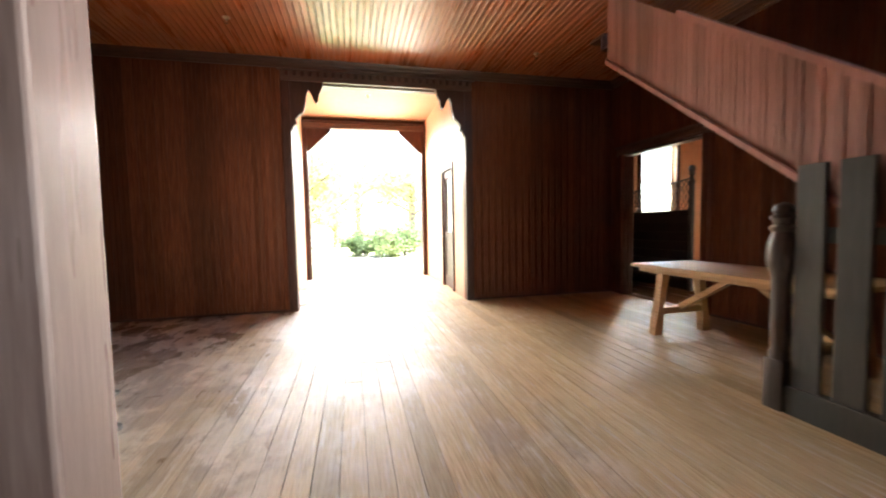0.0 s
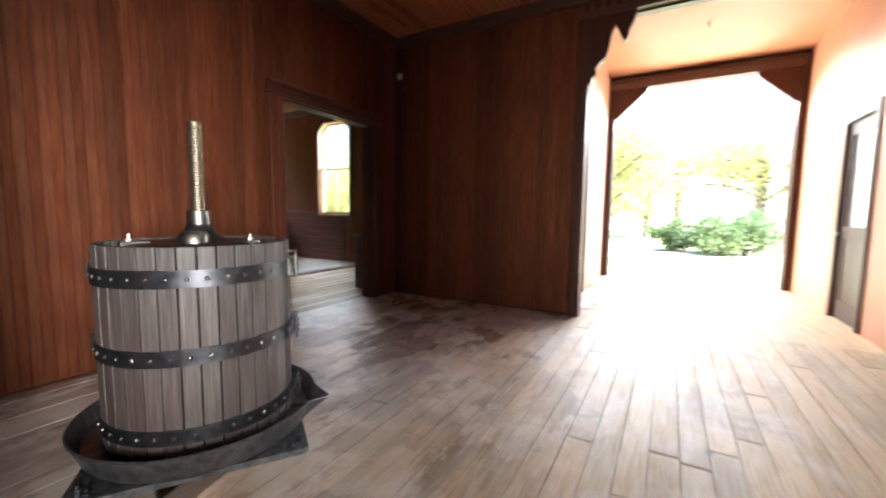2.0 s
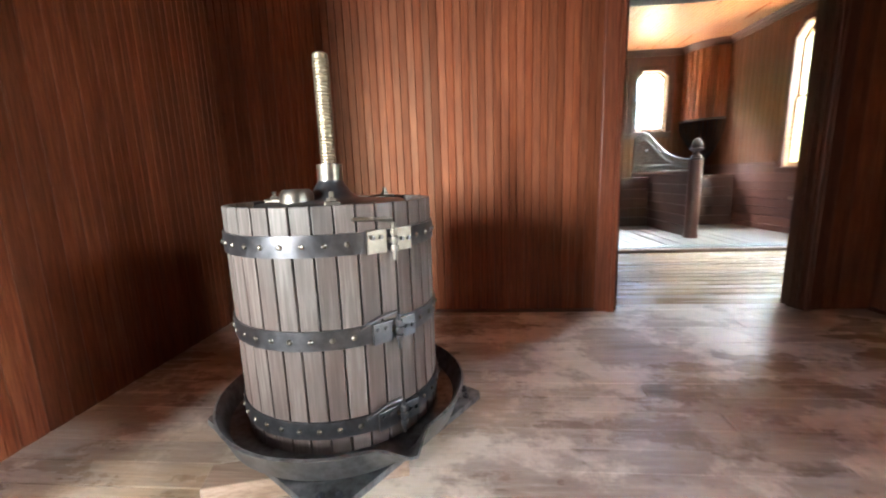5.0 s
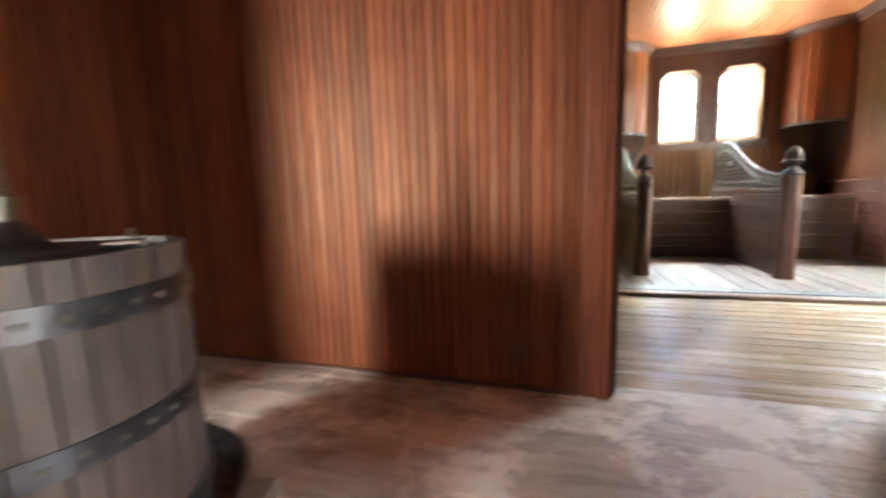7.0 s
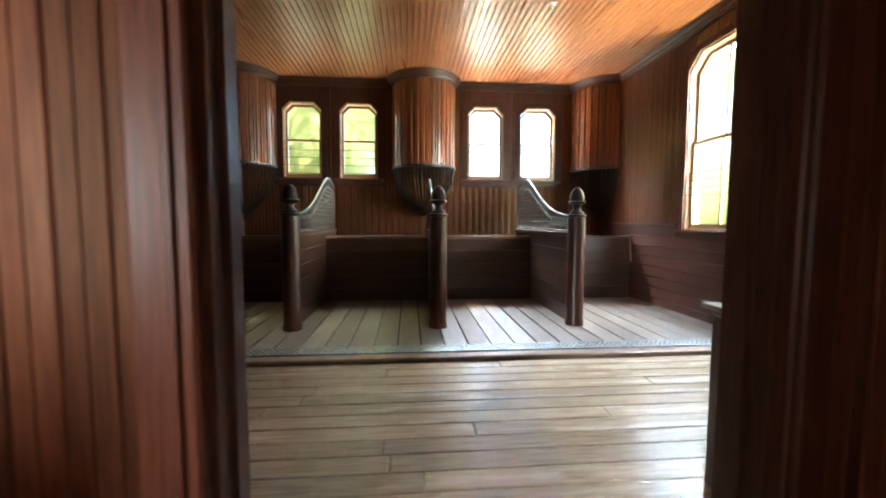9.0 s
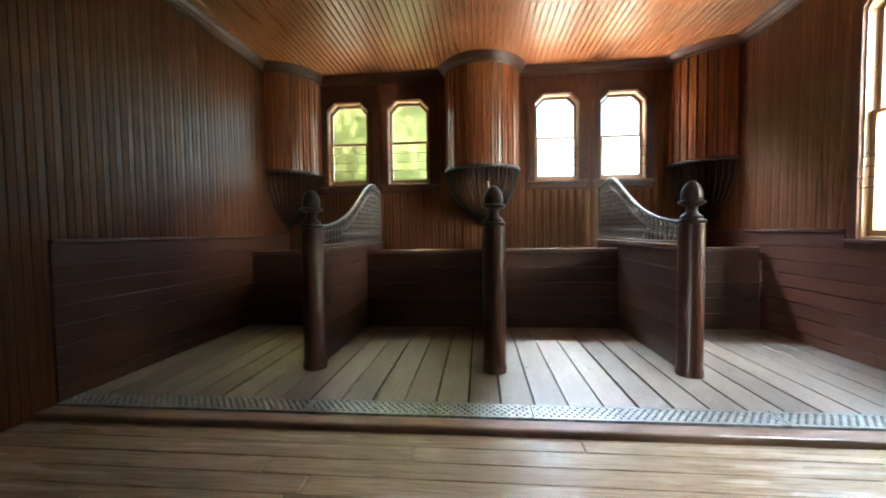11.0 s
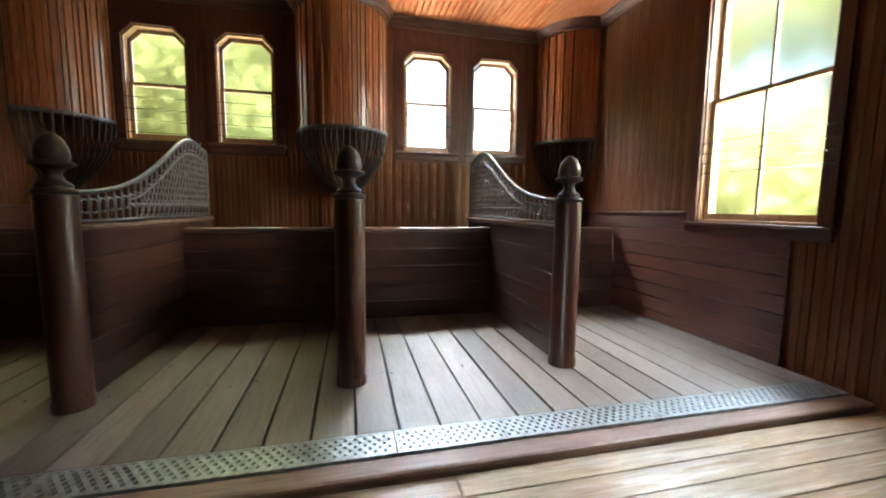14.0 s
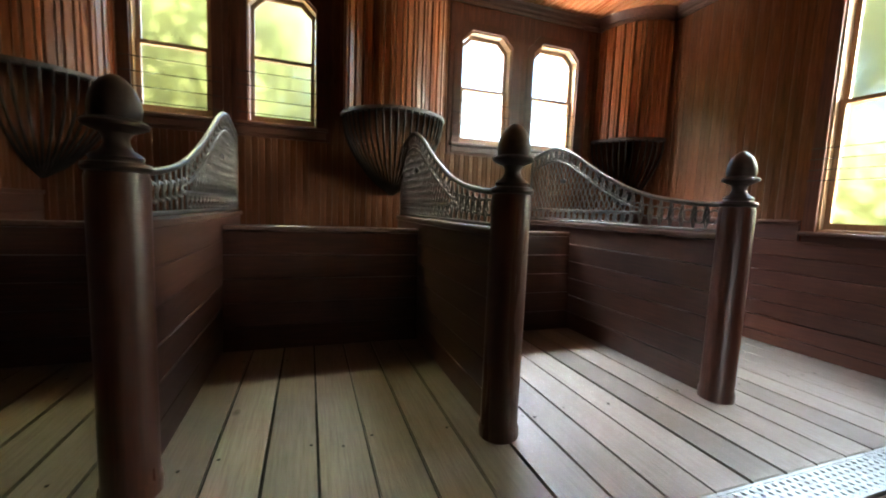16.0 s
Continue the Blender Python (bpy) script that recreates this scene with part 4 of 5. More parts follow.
def grate(y0, y1):
    e = thing("drain_grate", "pale worn cast-iron lattice drain grate in the floor", "drain grate", group="floor drain grates")
    x0, x1, z0, z1 = -6.088, -5.876, 0.014, FL + 0.006
    part("frame", boxes((x0, x0 + 0.016, y0, y1, z0, z1), (x1 - 0.016, x1, y0, y1, z0, z1), (x0, x1, y0, y0 + 0.016, z0, z1), (x0, x1, y1 - 0.016, y1, z0, z1)), M_GRATE, e)
    bm = bmesh.new()
    w = x1 - x0 - 0.02
    y = y0 - w
    while y < y1:
        for s in (1, -1):
            p, q = y, y + w * 0.8
            u0, u1 = (x0 + 0.01, x1 - 0.01) if s > 0 else (x1 - 0.01, x0 + 0.01)
            if p < y0 + 0.01:
                f = (y0 + 0.01 - p) / (q - p)
                u0, p = u0 + (u1 - u0) * f, y0 + 0.01
            if q > y1 - 0.01:
                f = (y1 - 0.01 - p) / (q - p) if q > p else 0
                u1, q = u0 + (u1 - u0) * f, y1 - 0.01
            if q - p > 0.005 and f_ok(p, q, y0, y1):
                d = Vector((u1 - u0, q - p, 0)).normalized()
                k = Vector((-d.y, d.x, 0)) * 0.011
                a, b = Vector((u0, p, 0)), Vector((u1, q, 0))
                prism(bm, [tuple((v)[:2]) for v in (a + k, a - k, b - k, b + k)], z0 + 0.01, z1 - (0.001 if s > 0 else 0.002), "xy")
        y += 0.052
    part("lattice", bm, M_GRATE, e)
    return e


def f_ok(p, q, lo, hi):
    return p >= lo and q <= hi


gy = [BY0 + 0.03, 2.67, 4.31, 5.95, 7.59, BY1 - 0.03]
for a, b in zip(gy, gy[1:]):
    grate(a + 0.003, b - 0.003)

# ---- low screen beside the doorway ----
screen = thing("low_screen", "dark low boarded screen beside the doorway, ledge coloured as lit", "screen", pose(XW - T, 6.90, 0))
for i in range(4):
    part("board", boxes((-0.55 + i * 0.132, -0.42 + i * 0.132, -0.02, 0.02, 0.0, 0.865), bevel=0.004), M_STALL_Z, screen)
part("end_stile", boxes((-0.61, -0.552, -0.028, 0.028, 0.0, 0.865), bevel=0.005), M_STALL_Z, screen)
part("top_rail", boxes((-0.615, -0.02, -0.03, 0.03, 0.866, 0.893), bevel=0.006), M_STALL_Z, screen)
# ledge gets the paler nosing wood so that its top looks white-lit
part("ledge", boxes((-0.66, -0.48, -0.055, 0.03, 0.894, 0.920), bevel=0.006), M_SILLWOOD, screen, "ledge coloured pale as if lit")

# ---- wine press ----
PX, PY = -1.415, 2.985


def wine_press():
    e = thing("wine_press", "grey slatted basket wine press with steel bands, screw and cast tray", "wine press", pose(PX, PY, 0))
    base = bmesh.new()
    pts = []
    for k in range(4):
        a = radians(11 + 90 * k)
        for d in (-0.014, 0.014):
            pts.append((0.665 * math.cos(a) - d * math.sin(a), 0.665 * math.sin(a) + d * math.cos(a)))
    prism(base, pts, 0.095, 0.125, "xy")
    part("base_plate", base, M_TRAY, e, "cast base plate with bolted corners")
    for k in range(4):
        a = radians(11 + 90 * k)
        for d in (-0.03, 0.03):
            bm = bmesh.new()
            lathe(bm, [(0.018, 0.124), (0.018, 0.136), (0.008, 0.138), (0.008, 0.15), (0.001, 0.15)], 8, 0.59 * math.cos(a) - d * math.sin(a), 0.59 * math.sin(a) + d * math.cos(a))
            part("bolt", bm, M_BAND, e)
    # tray with a pouring spout
    spout = radians(39)
    rows = []
    segs = 144
    bm = bmesh.new()
    for r, z in ((0.46, 0.125), (0.515, 0.133), (0.535, 0.155), (0.57, 0.252), (0.578, 0.262), (0.568, 0.268), (0.558, 0.258), (0.522, 0.18), (0.30, 0.17)):
        ring = []
        for i in range(segs):
            a = 2 * math.pi * i / segs
            d = (a - spout + math.pi) % (2 * math.pi) - math.pi
            k = max(0.0, 1 - abs(d) / 0.22) ** 1.4
            push = 0.085 * k * max(0, (z - 0.15)) / 0.1 if r > 0.5 else 0.0
            drop = 0.03 * k if z > 0.24 else 0.0
            ring.append(bm.verts.new(((r + push) * math.cos(a), (r + push) * math.sin(a), z - drop)))
        rows.append(ring)
    for p, q in zip(rows, rows[1:]):
        for i in range(segs):
            bm.faces.new((p[i], p[(i + 1) % segs], q[(i + 1) % segs], q[i]))
    bm.faces.new(rows[0])
    bm.faces.new(rows[-1])
    part("tray", bm, M_TRAY, e, "round grey cast tray with pouring spout", smooth=True)
    # staves
    R, n = 0.442, 36
    me = None
    for i in range(n):
        a = 2 * math.pi * (i + 0.5) / n
        if me is None:
            w = 2 * R * math.sin(math.pi / n) * 0.5 - 0.0035
            bm = bmesh.new()
            box(bm, R - 0.028, R, -w, w, 0.185, 1.145, bevel=0.004)
            ob = part("stave", bm, M_STAVE, e)
            me = ob.data
        else:
            ob = new("stave", me)
            ob.parent = e
        ob.rotation_euler = (0, 0, a)
    # near-black sheet added inside the staves as the shade seen between them
    part("basket_lining", tube_wall(R - 0.036, R - 0.031, 0.19, 1.05), M_PIT, e, "added dark sheet standing for shade between staves")
    for z0, z1 in ((0.255, 0.325), (0.615, 0.690), (0.965, 1.045)):
        band = part("band", tube_wall(R + 0.001, R + 0.009, z0, z1, 72), M_BAND, e, "dark steel band with rivets", smooth=True)
        for i in range(n):
            a = 2 * math.pi * (i + 0.5) / n
            bm = bmesh.new()
            lathe(bm, [(0.0112, 0), (0.0100, 0.005), (0.0055, 0.009), (0.0005, 0.010)], 8)
            bmesh.ops.transform(bm, matrix=pose(0, 0, 0, 0, 0, math.degrees(a)) @ pose(R + 0.008, 0, (z0 + z1) / 2, 0, 90, 0), verts=bm.verts)
            part("rivet", bm, M_STEEL, band)
        # hinged clasp where the two basket halves meet
        for s in (0, 1):
            clasp = part("clasp", boxes((R + 0.008, R + 0.02, -0.075, 0.005, z0 - 0.004, z1 + 0.004), (R + 0.008, R + 0.02, 0.05, 0.115, z0 - 0.004, z1 + 0.004), bevel=0.002), M_STEEL if z0 > 0.9 else M_BAND, e, "bolted clasp plate")
            clasp.rotation_euler = (0, 0, radians(43 + 180 * s))
            for y in (-0.055, -0.02, 0.07, 0.1):
                bm = bmesh.new()
                lathe(bm, [(0.009, 0), (0.009, 0.008), (0.001, 0.009)], 6)
                bmesh.ops.transform(bm, matrix=pose(R + 0.02, y, (z0 + z1) / 2 + (0.016 if y < 0 else 0), 0, 90, 0), verts=bm.verts)
                part("bolt", bm, M_BAND, clasp)
            bm = bmesh.new()
            zc = (z0 + z1) / 2
            tube(bm, [(R + 0.035, 0.028, zc - 0.075), (R + 0.035, 0.028, zc + 0.065), (R + 0.038, 0.02, zc + 0.078), (R + 0.03, -0.05, zc + (0.085 if z0 > 0.9 else 0.068)), (R + 0.022, -0.13, zc + (0.09 if z0 > 0.9 else 0.04))], 0.008, 8)
            for dz in (-0.03, 0.0, 0.03):
                lathe(bm, [(0.014, zc + dz - 0.011), (0.016, zc + dz), (0.014, zc + dz + 0.011)], 10, R + 0.035, 0.028)
            part("hinge_pin", bm, M_STEEL if z0 > 0.9 else M_BAND, clasp, "bent steel pin", smooth=True)
    # pressing plate, cross, collar and screw
    bm = bmesh.new()
    lathe(bm, [(0.40, 1.03), (0.405, 1.04), (0.405, 1.06), (0.39, 1.068), (0.001, 1.07)], 40)
    part("press_plate", bm, M_STALL_X, e, "dark wooden pressing plate")
    bm = bmesh.new()
    lathe(bm, [(0.30, 1.10), (0.33, 1.105), (0.335, 1.13), (0.32, 1.14), (0.24, 1.145), (0.12, 1.155), (0.085, 1.18), (0.06, 1.22), (0.052, 1.235), (0.052, 1.295), (0.046, 1.305), (0.03, 1.306)], 32)
    part("press_head", bm, M_BAND, e, "cast steel press head with collar", smooth=True)
    part("collar", tube_wall(0.050, 0.056, 1.232, 1.302, 24), M_STEEL, e, "bright steel collar", smooth=True)
    for k in range(3):
        a = radians(20 + 120 * k)
        bm = boxes((0.22, 0.34, -0.03, 0.03, 1.13, 1.155), bevel=0.006)
        bmesh.ops.transform(bm, matrix=pose(0, 0, 0, 0, 0, math.degrees(a)), verts=bm.verts)
        part("arm", bm, M_STEEL, e)
        bm = bmesh.new()
        lathe(bm, [(0.02, 1.15), (0.02, 1.165), (0.01, 1.168), (0.01, 1.19), (0.001, 1.191)], 6, 0.30 * math.cos(a), 0.30 * math.sin(a))
        part("bolt", bm, M_STEEL, e)
    bm = bmesh.new()
    lathe(bm, [(0.07, 1.13), (0.07, 1.18), (0.055, 1.20), (0.001, 1.20)], 20, 0.14, -0.10)
    part("ratchet_boss", bm, M_STEEL, e, "steel ratchet boss", smooth=True)
    bm = bmesh.new()
    prof = []
    z = 1.295
    while z < 1.74:
        prof += [(0.030, z), (0.035, z + 0.003), (0.035, z + 0.008), (0.030, z + 0.011)]
        z += 0.0135
    prof += [(0.034, z), (0.033, z + 0.02), (0.026, z + 0.027), (0.001, z + 0.028)]
    lathe(bm, prof, 28)
    part("screw", bm, M_SCREW, e, "brassy threaded steel screw", smooth=True)
    return e


def tube_wall(r0, r1, z0, z1, segs=48):
    bm = bmesh.new()
    rows = []
    for r, z in ((r0, z0), (r1, z0), (r1, z1), (r0, z1)):
        rows.append([bm.verts.new((r * math.cos(2 * math.pi * i / segs), r * math.sin(2 * math.pi * i / segs), z)) for i in range(segs)])
    for p, q in zip(rows, rows[1:] + rows[:1]):
        for i in range(segs):
            bm.faces.new((p[i], p[(i + 1) % segs], q[(i + 1) % segs], q[i]))
    return bm


wine_press()
for dx, dy, rz in ((0.36, -0.05, 105), (-0.36, 0.05, 105)):
    b = finish("timber_block", boxes((-0.40, 0.40, -0.07, 0.07, 0, 0.095), bevel=0.008), M_BLOCK)
    b.matrix_world = pose(PX + dx, PY + dy, 0, 0, 0, rz)
    tagged(b, "raw timber block under the wine press base", "timber block", "timber blocks under the press")


# ---- trestle table ----
def trestle_table():
    e = thing("trestle_table", "light pine trestle table with crossed braces", "table", pose(4.52, 3.45, 0))
    top = 0.83
    for i in range(5):
        y0 = -0.46 + i * 0.184
        part("plank", boxes((y0 + 0.002, y0 + 0.182, -1.08, 1.08, top - 0.04, top), bevel=0.005), M_TABLE_Y, e)
    for y in (-0.78, 0.78):
        for s in (-1, 1):
            bm = bmesh.new()
            prism(bm, [(s * 0.20, top - 0.10), (s * 0.30, top - 0.10), (s * 0.345, 0.34), (s * 0.38, 0.16), (s * 0.40, 0.0), (s * 0.29, 0.0), (s * 0.285, 0.13), (s * 0.27, 0.34)], y - 0.045, y + 0.045)
            part("leg", bm, M_TABLE_Y, e)
        part("top_batten", boxes((-0.40, 0.40, y - 0.05, y + 0.05, top - 0.10, top - 0.04), bevel=0.008), M_TABLE_Y, e)
        part("stretcher", boxes((-0.31, 0.31, y - 0.03, y + 0.03, 0.24, 0.32), bevel=0.006), M_TABLE_Y, e)
        s = 1 if y > 0 else -1
        bm = bmesh.new()
        prism(bm, [(y, 0.26), (y, 0.34), (s * 0.10, top - 0.06), (s * 0.0, top - 0.06)], -0.035, 0.035, "yz")
        part("brace", bm, M_TABLE_Y, e)
    part("side_rail", boxes((-0.40, -0.36, -1.0, 1.0, top - 0.09, top - 0.04), bevel=0.004), M_TABLE_Y, e)
    part("side_rail", boxes((0.36, 0.40, -1.0, 1.0, top - 0.09, top - 0.04), bevel=0.004), M_TABLE_Y, e)
    return e


trestle_table()

# ---- stair, newel and board gate ----
SX, SL = 3.66, 0.77


def staircase():
    e = thing("staircase", "dark enclosed wooden stair with beadboard side", "stairs")
    y0 = 0.25
    n = 20
    for i in range(n):
        y = y0 + 0.30 + i * 0.225
        z = 0.30 + (i + 1) * 0.174
        if y > 4.6:
            break
        part("tread", boxes((SX + 0.03, 4.72, y - 0.02, y + 0.25, z - 0.03, z), (SX + 0.03, 4.72, y, y + 0.02, z - 0.19, z - 0.03), bevel=0.004), M_TRIM_X, e)
    lo = lambda y: 1.59 + SL * (y - 2.32)
    ytop = 4.45
    n = 34
    for i in range(n):
        a = 0.40 + (ytop - 0.40) * i / n
        b = 0.40 + (ytop - 0.40) * (i + 1) / n
        bm = bmesh.new()
        prism(bm, [(a + 0.002, lo(a)), (b - 0.002, lo(b)), (b - 0.002, min(lo(b) + 0.77, H)), (a + 0.002, min(lo(a) + 0.77, H))], SX, SX + 0.03, "yz")
        k = a + (b - a) * 0.6
        prism(bm, [(k, lo(k)), (b - 0.012, lo(b - 0.012)), (b - 0.012, min(lo(b - 0.012) + 0.77, H)), (k, min(lo(k) + 0.77, H))], SX - 0.006, SX, "yz")
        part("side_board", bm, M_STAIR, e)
    for name, dz, hh in (("lower_string", -0.05, 0.055), ("top_rail", 0.76, 0.06)):
        bm = bmesh.new()
        yt = ytop if dz < 0 else 3.42
        prism(bm, [(0.40, lo(0.40) + dz), (yt, lo(yt) + dz), (yt, lo(yt) + dz + hh), (0.40, lo(0.40) + dz + hh)], SX - 0.03, SX + 0.06, "yz")
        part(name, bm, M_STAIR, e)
    bm = bmesh.new()
    prism(bm, [(0.40, lo(0.40) - 0.02), (ytop, lo(ytop) - 0.02), (ytop, lo(ytop) + 0.0), (0.40, lo(0.40) + 0.0)], SX + 0.03, 4.72, "yz")
    part("soffit", bm, M_TRIM_Y, e)
    return e


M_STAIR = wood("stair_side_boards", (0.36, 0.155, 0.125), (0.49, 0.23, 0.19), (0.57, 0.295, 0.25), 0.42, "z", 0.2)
staircase()
newel = thing("newel_post", "carved grey-brown turned newel post", "newel post", pose(3.60, 2.43, 0))
bm = boxes((-0.065, 0.065, -0.065, 0.065, 0, 0.36), bevel=0.01)
lathe(bm, [(0.06, 0.36), (0.062, 0.40), (0.05, 0.43), (0.056, 0.47), (0.06, 0.6), (0.058, 0.9), (0.062, 0.95), (0.085, 1.02), (0.092, 1.08), (0.09, 1.16), (0.07, 1.22), (0.06, 1.25), (0.075, 1.27), (0.075, 1.285), (0.055, 1.30), (0.06, 1.33), (0.075, 1.345), (0.07, 1.36), (0.05, 1.375), (0.062, 1.40), (0.05, 1.43), (0.02, 1.45), (0.001, 1.455)], 14)
M_NEWEL = wood("worn_brown_newel", (0.05, 0.036, 0.032), (0.10, 0.074, 0.066), (0.16, 0.12, 0.11), 0.4, "z", 0.2)
part("post", bm, M_NEWEL, newel, smooth=True)
gate = thing("board_gate", "grey wide-board gate on a low rail beside the stair", "gate", pose(3.595, 0, 0))
part("bottom_rail", boxes((-0.04, 0.04, 0.9, 2.36, 0.0, 0.20), bevel=0.008), M_GREY, gate)
part("middle_rail", boxes((0.012, 0.03, 0.9, 2.36, 1.18, 1.28), bevel=0.006), M_GREY, gate)
for i in range(6):
    y = 2.335 - i * 0.235
    part("slat", boxes((-0.022, 0.012, y - 0.165, y, 0.20, 1.69 + 0.01 * math.sin(3 * i)), bevel=0.005), M_GREY, gate)

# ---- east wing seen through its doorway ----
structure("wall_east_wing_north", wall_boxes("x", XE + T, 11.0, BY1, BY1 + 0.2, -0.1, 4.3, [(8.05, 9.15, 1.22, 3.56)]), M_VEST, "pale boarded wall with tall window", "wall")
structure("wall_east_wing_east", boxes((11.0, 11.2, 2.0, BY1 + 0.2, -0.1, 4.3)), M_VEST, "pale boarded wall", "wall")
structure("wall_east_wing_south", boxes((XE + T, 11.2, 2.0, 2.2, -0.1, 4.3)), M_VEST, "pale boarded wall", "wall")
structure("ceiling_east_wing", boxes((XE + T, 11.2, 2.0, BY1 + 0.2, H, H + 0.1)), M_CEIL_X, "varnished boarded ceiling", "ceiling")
structure("floor_east_wing", boxes((XE, 11.2, 2.0, BY1 + 0.2, -0.1, 0)), M_AISLE, "worn pine floor", "floor")
window("window_6", pose(8.6, BY1 - 0.012, 0, 0, 0, 180), 1.10, 1.22, 3.56, 0.2, "tall bright sash window with clipped corners", True, 0)


M_FRONT = wood("dull_stall_front", (0.012, 0.008, 0.007), (0.022, 0.015, 0.013), (0.04, 0.028, 0.024), 0.75, "y")


def box_stall():
    e = thing("box_stall_front", "dark boarded stall front with iron grille and ball post", "stall partition")
    for i in range(8):
        part("board", boxes((6.92, 6.98, 6.52, 9.0, 0.02 + i * 0.185, 0.2 + i * 0.185), bevel=0.005), M_FRONT, e)
    part("backing", boxes((6.984, 6.994, 6.52, 9.0, 0.0, 1.5)), M_FRONT, e)
    part("cap_rail", boxes((6.90, 7.0, 6.52, 9.0, 1.50, 1.55), bevel=0.01), M_FRONT, e)
    bm = bmesh.new()
    lathe(bm, [(0.05, 0), (0.05, 2.05), (0.07, 2.08), (0.04, 2.11), (0.035, 2.2), (0.065, 2.22), (0.04, 2.25), (0.06, 2.29), (0.062, 2.33), (0.04, 2.38), (0.001, 2.39)], 14, 6.95, 6.50)
    part("post", bm, M_IRON, e, "iron post with ball finial", smooth=True)
    bm = bmesh.new()
    top = lambda y: 2.15 - 0.12 * min(1, (y - 6.5) / 1.0)
    tube(bm, [(6.95, 6.5 + 0.25 * i, top(6.5 + 0.25 * i)) for i in range(11)], 0.014, 6)
    part("grille_rail", bm, M_IRON, e)
    bm = bmesh.new()
    y, k = 6.56, 0
    while y < 8.95:
        s = 1 if k % 2 else -1
        tube(bm, [(6.95, y + s * 0.018 * math.sin(z * 2 * math.pi / 0.16), z) for z in [1.55 + (top(y) - 1.55) * i / 16 for i in range(17)]], 0.011, 4)
        y += 0.05
        k += 1
    part("lattice", bm, M_IRON, e)
    return e


box_stall()


# ---- small fittings ----
def sprinkler(x, y, z):
    e = thing("sprinkler_head", "small pale metal sprinkler on the ceiling", "sprinkler", pose(x, y, z), group="ceiling sprinklers")
    bm = bmesh.new()
    lathe(bm, [(0.045, 0), (0.045, -0.006), (0.02, -0.014), (0.012, -0.03), (0.012, -0.045), (0.001, -0.046)], 16)
    part("escutcheon", bm, M_WHITE, e, smooth=True)
    bm = bmesh.new()
    tube(bm, [(0.012, 0, -0.03), (0.022, 0, -0.05), (0.006, 0, -0.07)], 0.003, 5)
    tube(bm, [(-0.012, 0, -0.03), (-0.022, 0, -0.05), (-0.006, 0, -0.07)], 0.003, 5)
    lathe(bm, [(0.022, -0.07), (0.022, -0.074), (0.001, -0.074)], 12)
    part("deflector", bm, M_STEEL, e)
    return e


for x, y, z in ((3.55, 6.05, H), (-0.75, 5.8, H), (1.1, 9.0, 4.15), (-6.9, 4.45, 3.95), (-6.9, 7.1, 3.95), (-5.0, 5.6, 3.95)):
    sprinkler(x, y, z)
wl = thing("wall_sensor", "small white round sensor on the dark wall", "sensor", pose(-3.02, YN - 0.02, 3.42, 90))
bm = bmesh.new()
lathe(bm, [(0.05, 0), (0.05, 0.02), (0.04, 0.032), (0.03, 0.045), (0.001, 0.05)], 18)
part("housing", bm, M_WHITE, wl, smooth=True)


# ---- trees and shrubs ----
def tree(name, x, y, height, spread, seed, leaves=13000, material=None, low=0.25, size=0.10):
    rng = random.Random(seed)
    e = thing(name, "leafy green tree or low bush in summer sunlight" if low > 0.1 else "dense dark green shrub", "tree" if low > 0.1 else "shrub", pose(x, y, -0.12))
    bm = bmesh.new()
    lean = rng.uniform(-0.3, 0.3)
    tube(bm, [(lean * (i / 6) ** 2, 0.1 * math.sin(i), height * 0.62 * i / 6) for i in range(7)], 0.05 * spread + 0.04, 9)
    tips = []
    for k in range(11):
        a, h0 = rng.uniform(0, 6.28), height * rng.uniform(max(low, 0.1), 0.6)
        ln = spread * rng.uniform(0.5, 1.0)
        p = [(lean * h0 / height, 0, h0), (ln * 0.5 * math.cos(a), ln * 0.5 * math.sin(a), h0 + height * 0.1), (ln * math.cos(a), ln * math.sin(a), h0 + height * rng.uniform(0.12, 0.3))]
        tube(bm, p, 0.03 + 0.01 * spread, 6)
        tips += [p[1], p[2]]
    part("trunk", bm, M_BARK, e)
    tips += [(0, 0, height * 0.8), (0.2, 0.2, height * 0.92)]
    verts, faces = [], []
    for i in range(leaves):
        c = rng.choice(tips)
        r = spread * 0.42
        v = Vector((rng.gauss(0, 1), rng.gauss(0, 1), rng.gauss(0, 0.8)))
        o = Vector(c) + v * r * 0.55
        o.z = max(o.z, 0.05)
        u = Vector((rng.gauss(0, 1), rng.gauss(0, 1), rng.gauss(0, 0.5))).normalized() * size * rng.uniform(0.6, 1.3)
        w = u.orthogonal().normalized() * size * 0.5
        b = len(verts)
        verts += [o - u, o + w, o + u, o - w]
        faces += [(b, b + 1, b + 2, b + 3)]
    me = bpy.data.meshes.new("crown")
    me.from_pydata([tuple(v) for v in verts], [], faces)
    me.materials.append(material or M_LEAF)
    ob = new("crown", me)
    ob.parent = e
    return e


for i, (x, y, h, s) in enumerate(((-2.6, 25, 8, 3.4), (1.2, 36, 9, 4.2), (5.4, 31, 8, 3.4), (-7.5, 27, 9, 3.4), (9.5, 30, 10, 3.6), (-4.5, 37, 11, 4.6), (6.5, 40, 11, 4.6))):
    tree("tree", x, y, h, s, 10 + i, 8000)
for i, (x, y, h, s) in enumerate(((-2.2, 24, 5.0, 2.2), (-0.6, 30, 6.0, 2.4))):
    tree("tree", x, y, h, s, 110 + i, 6000, None, 0.11)
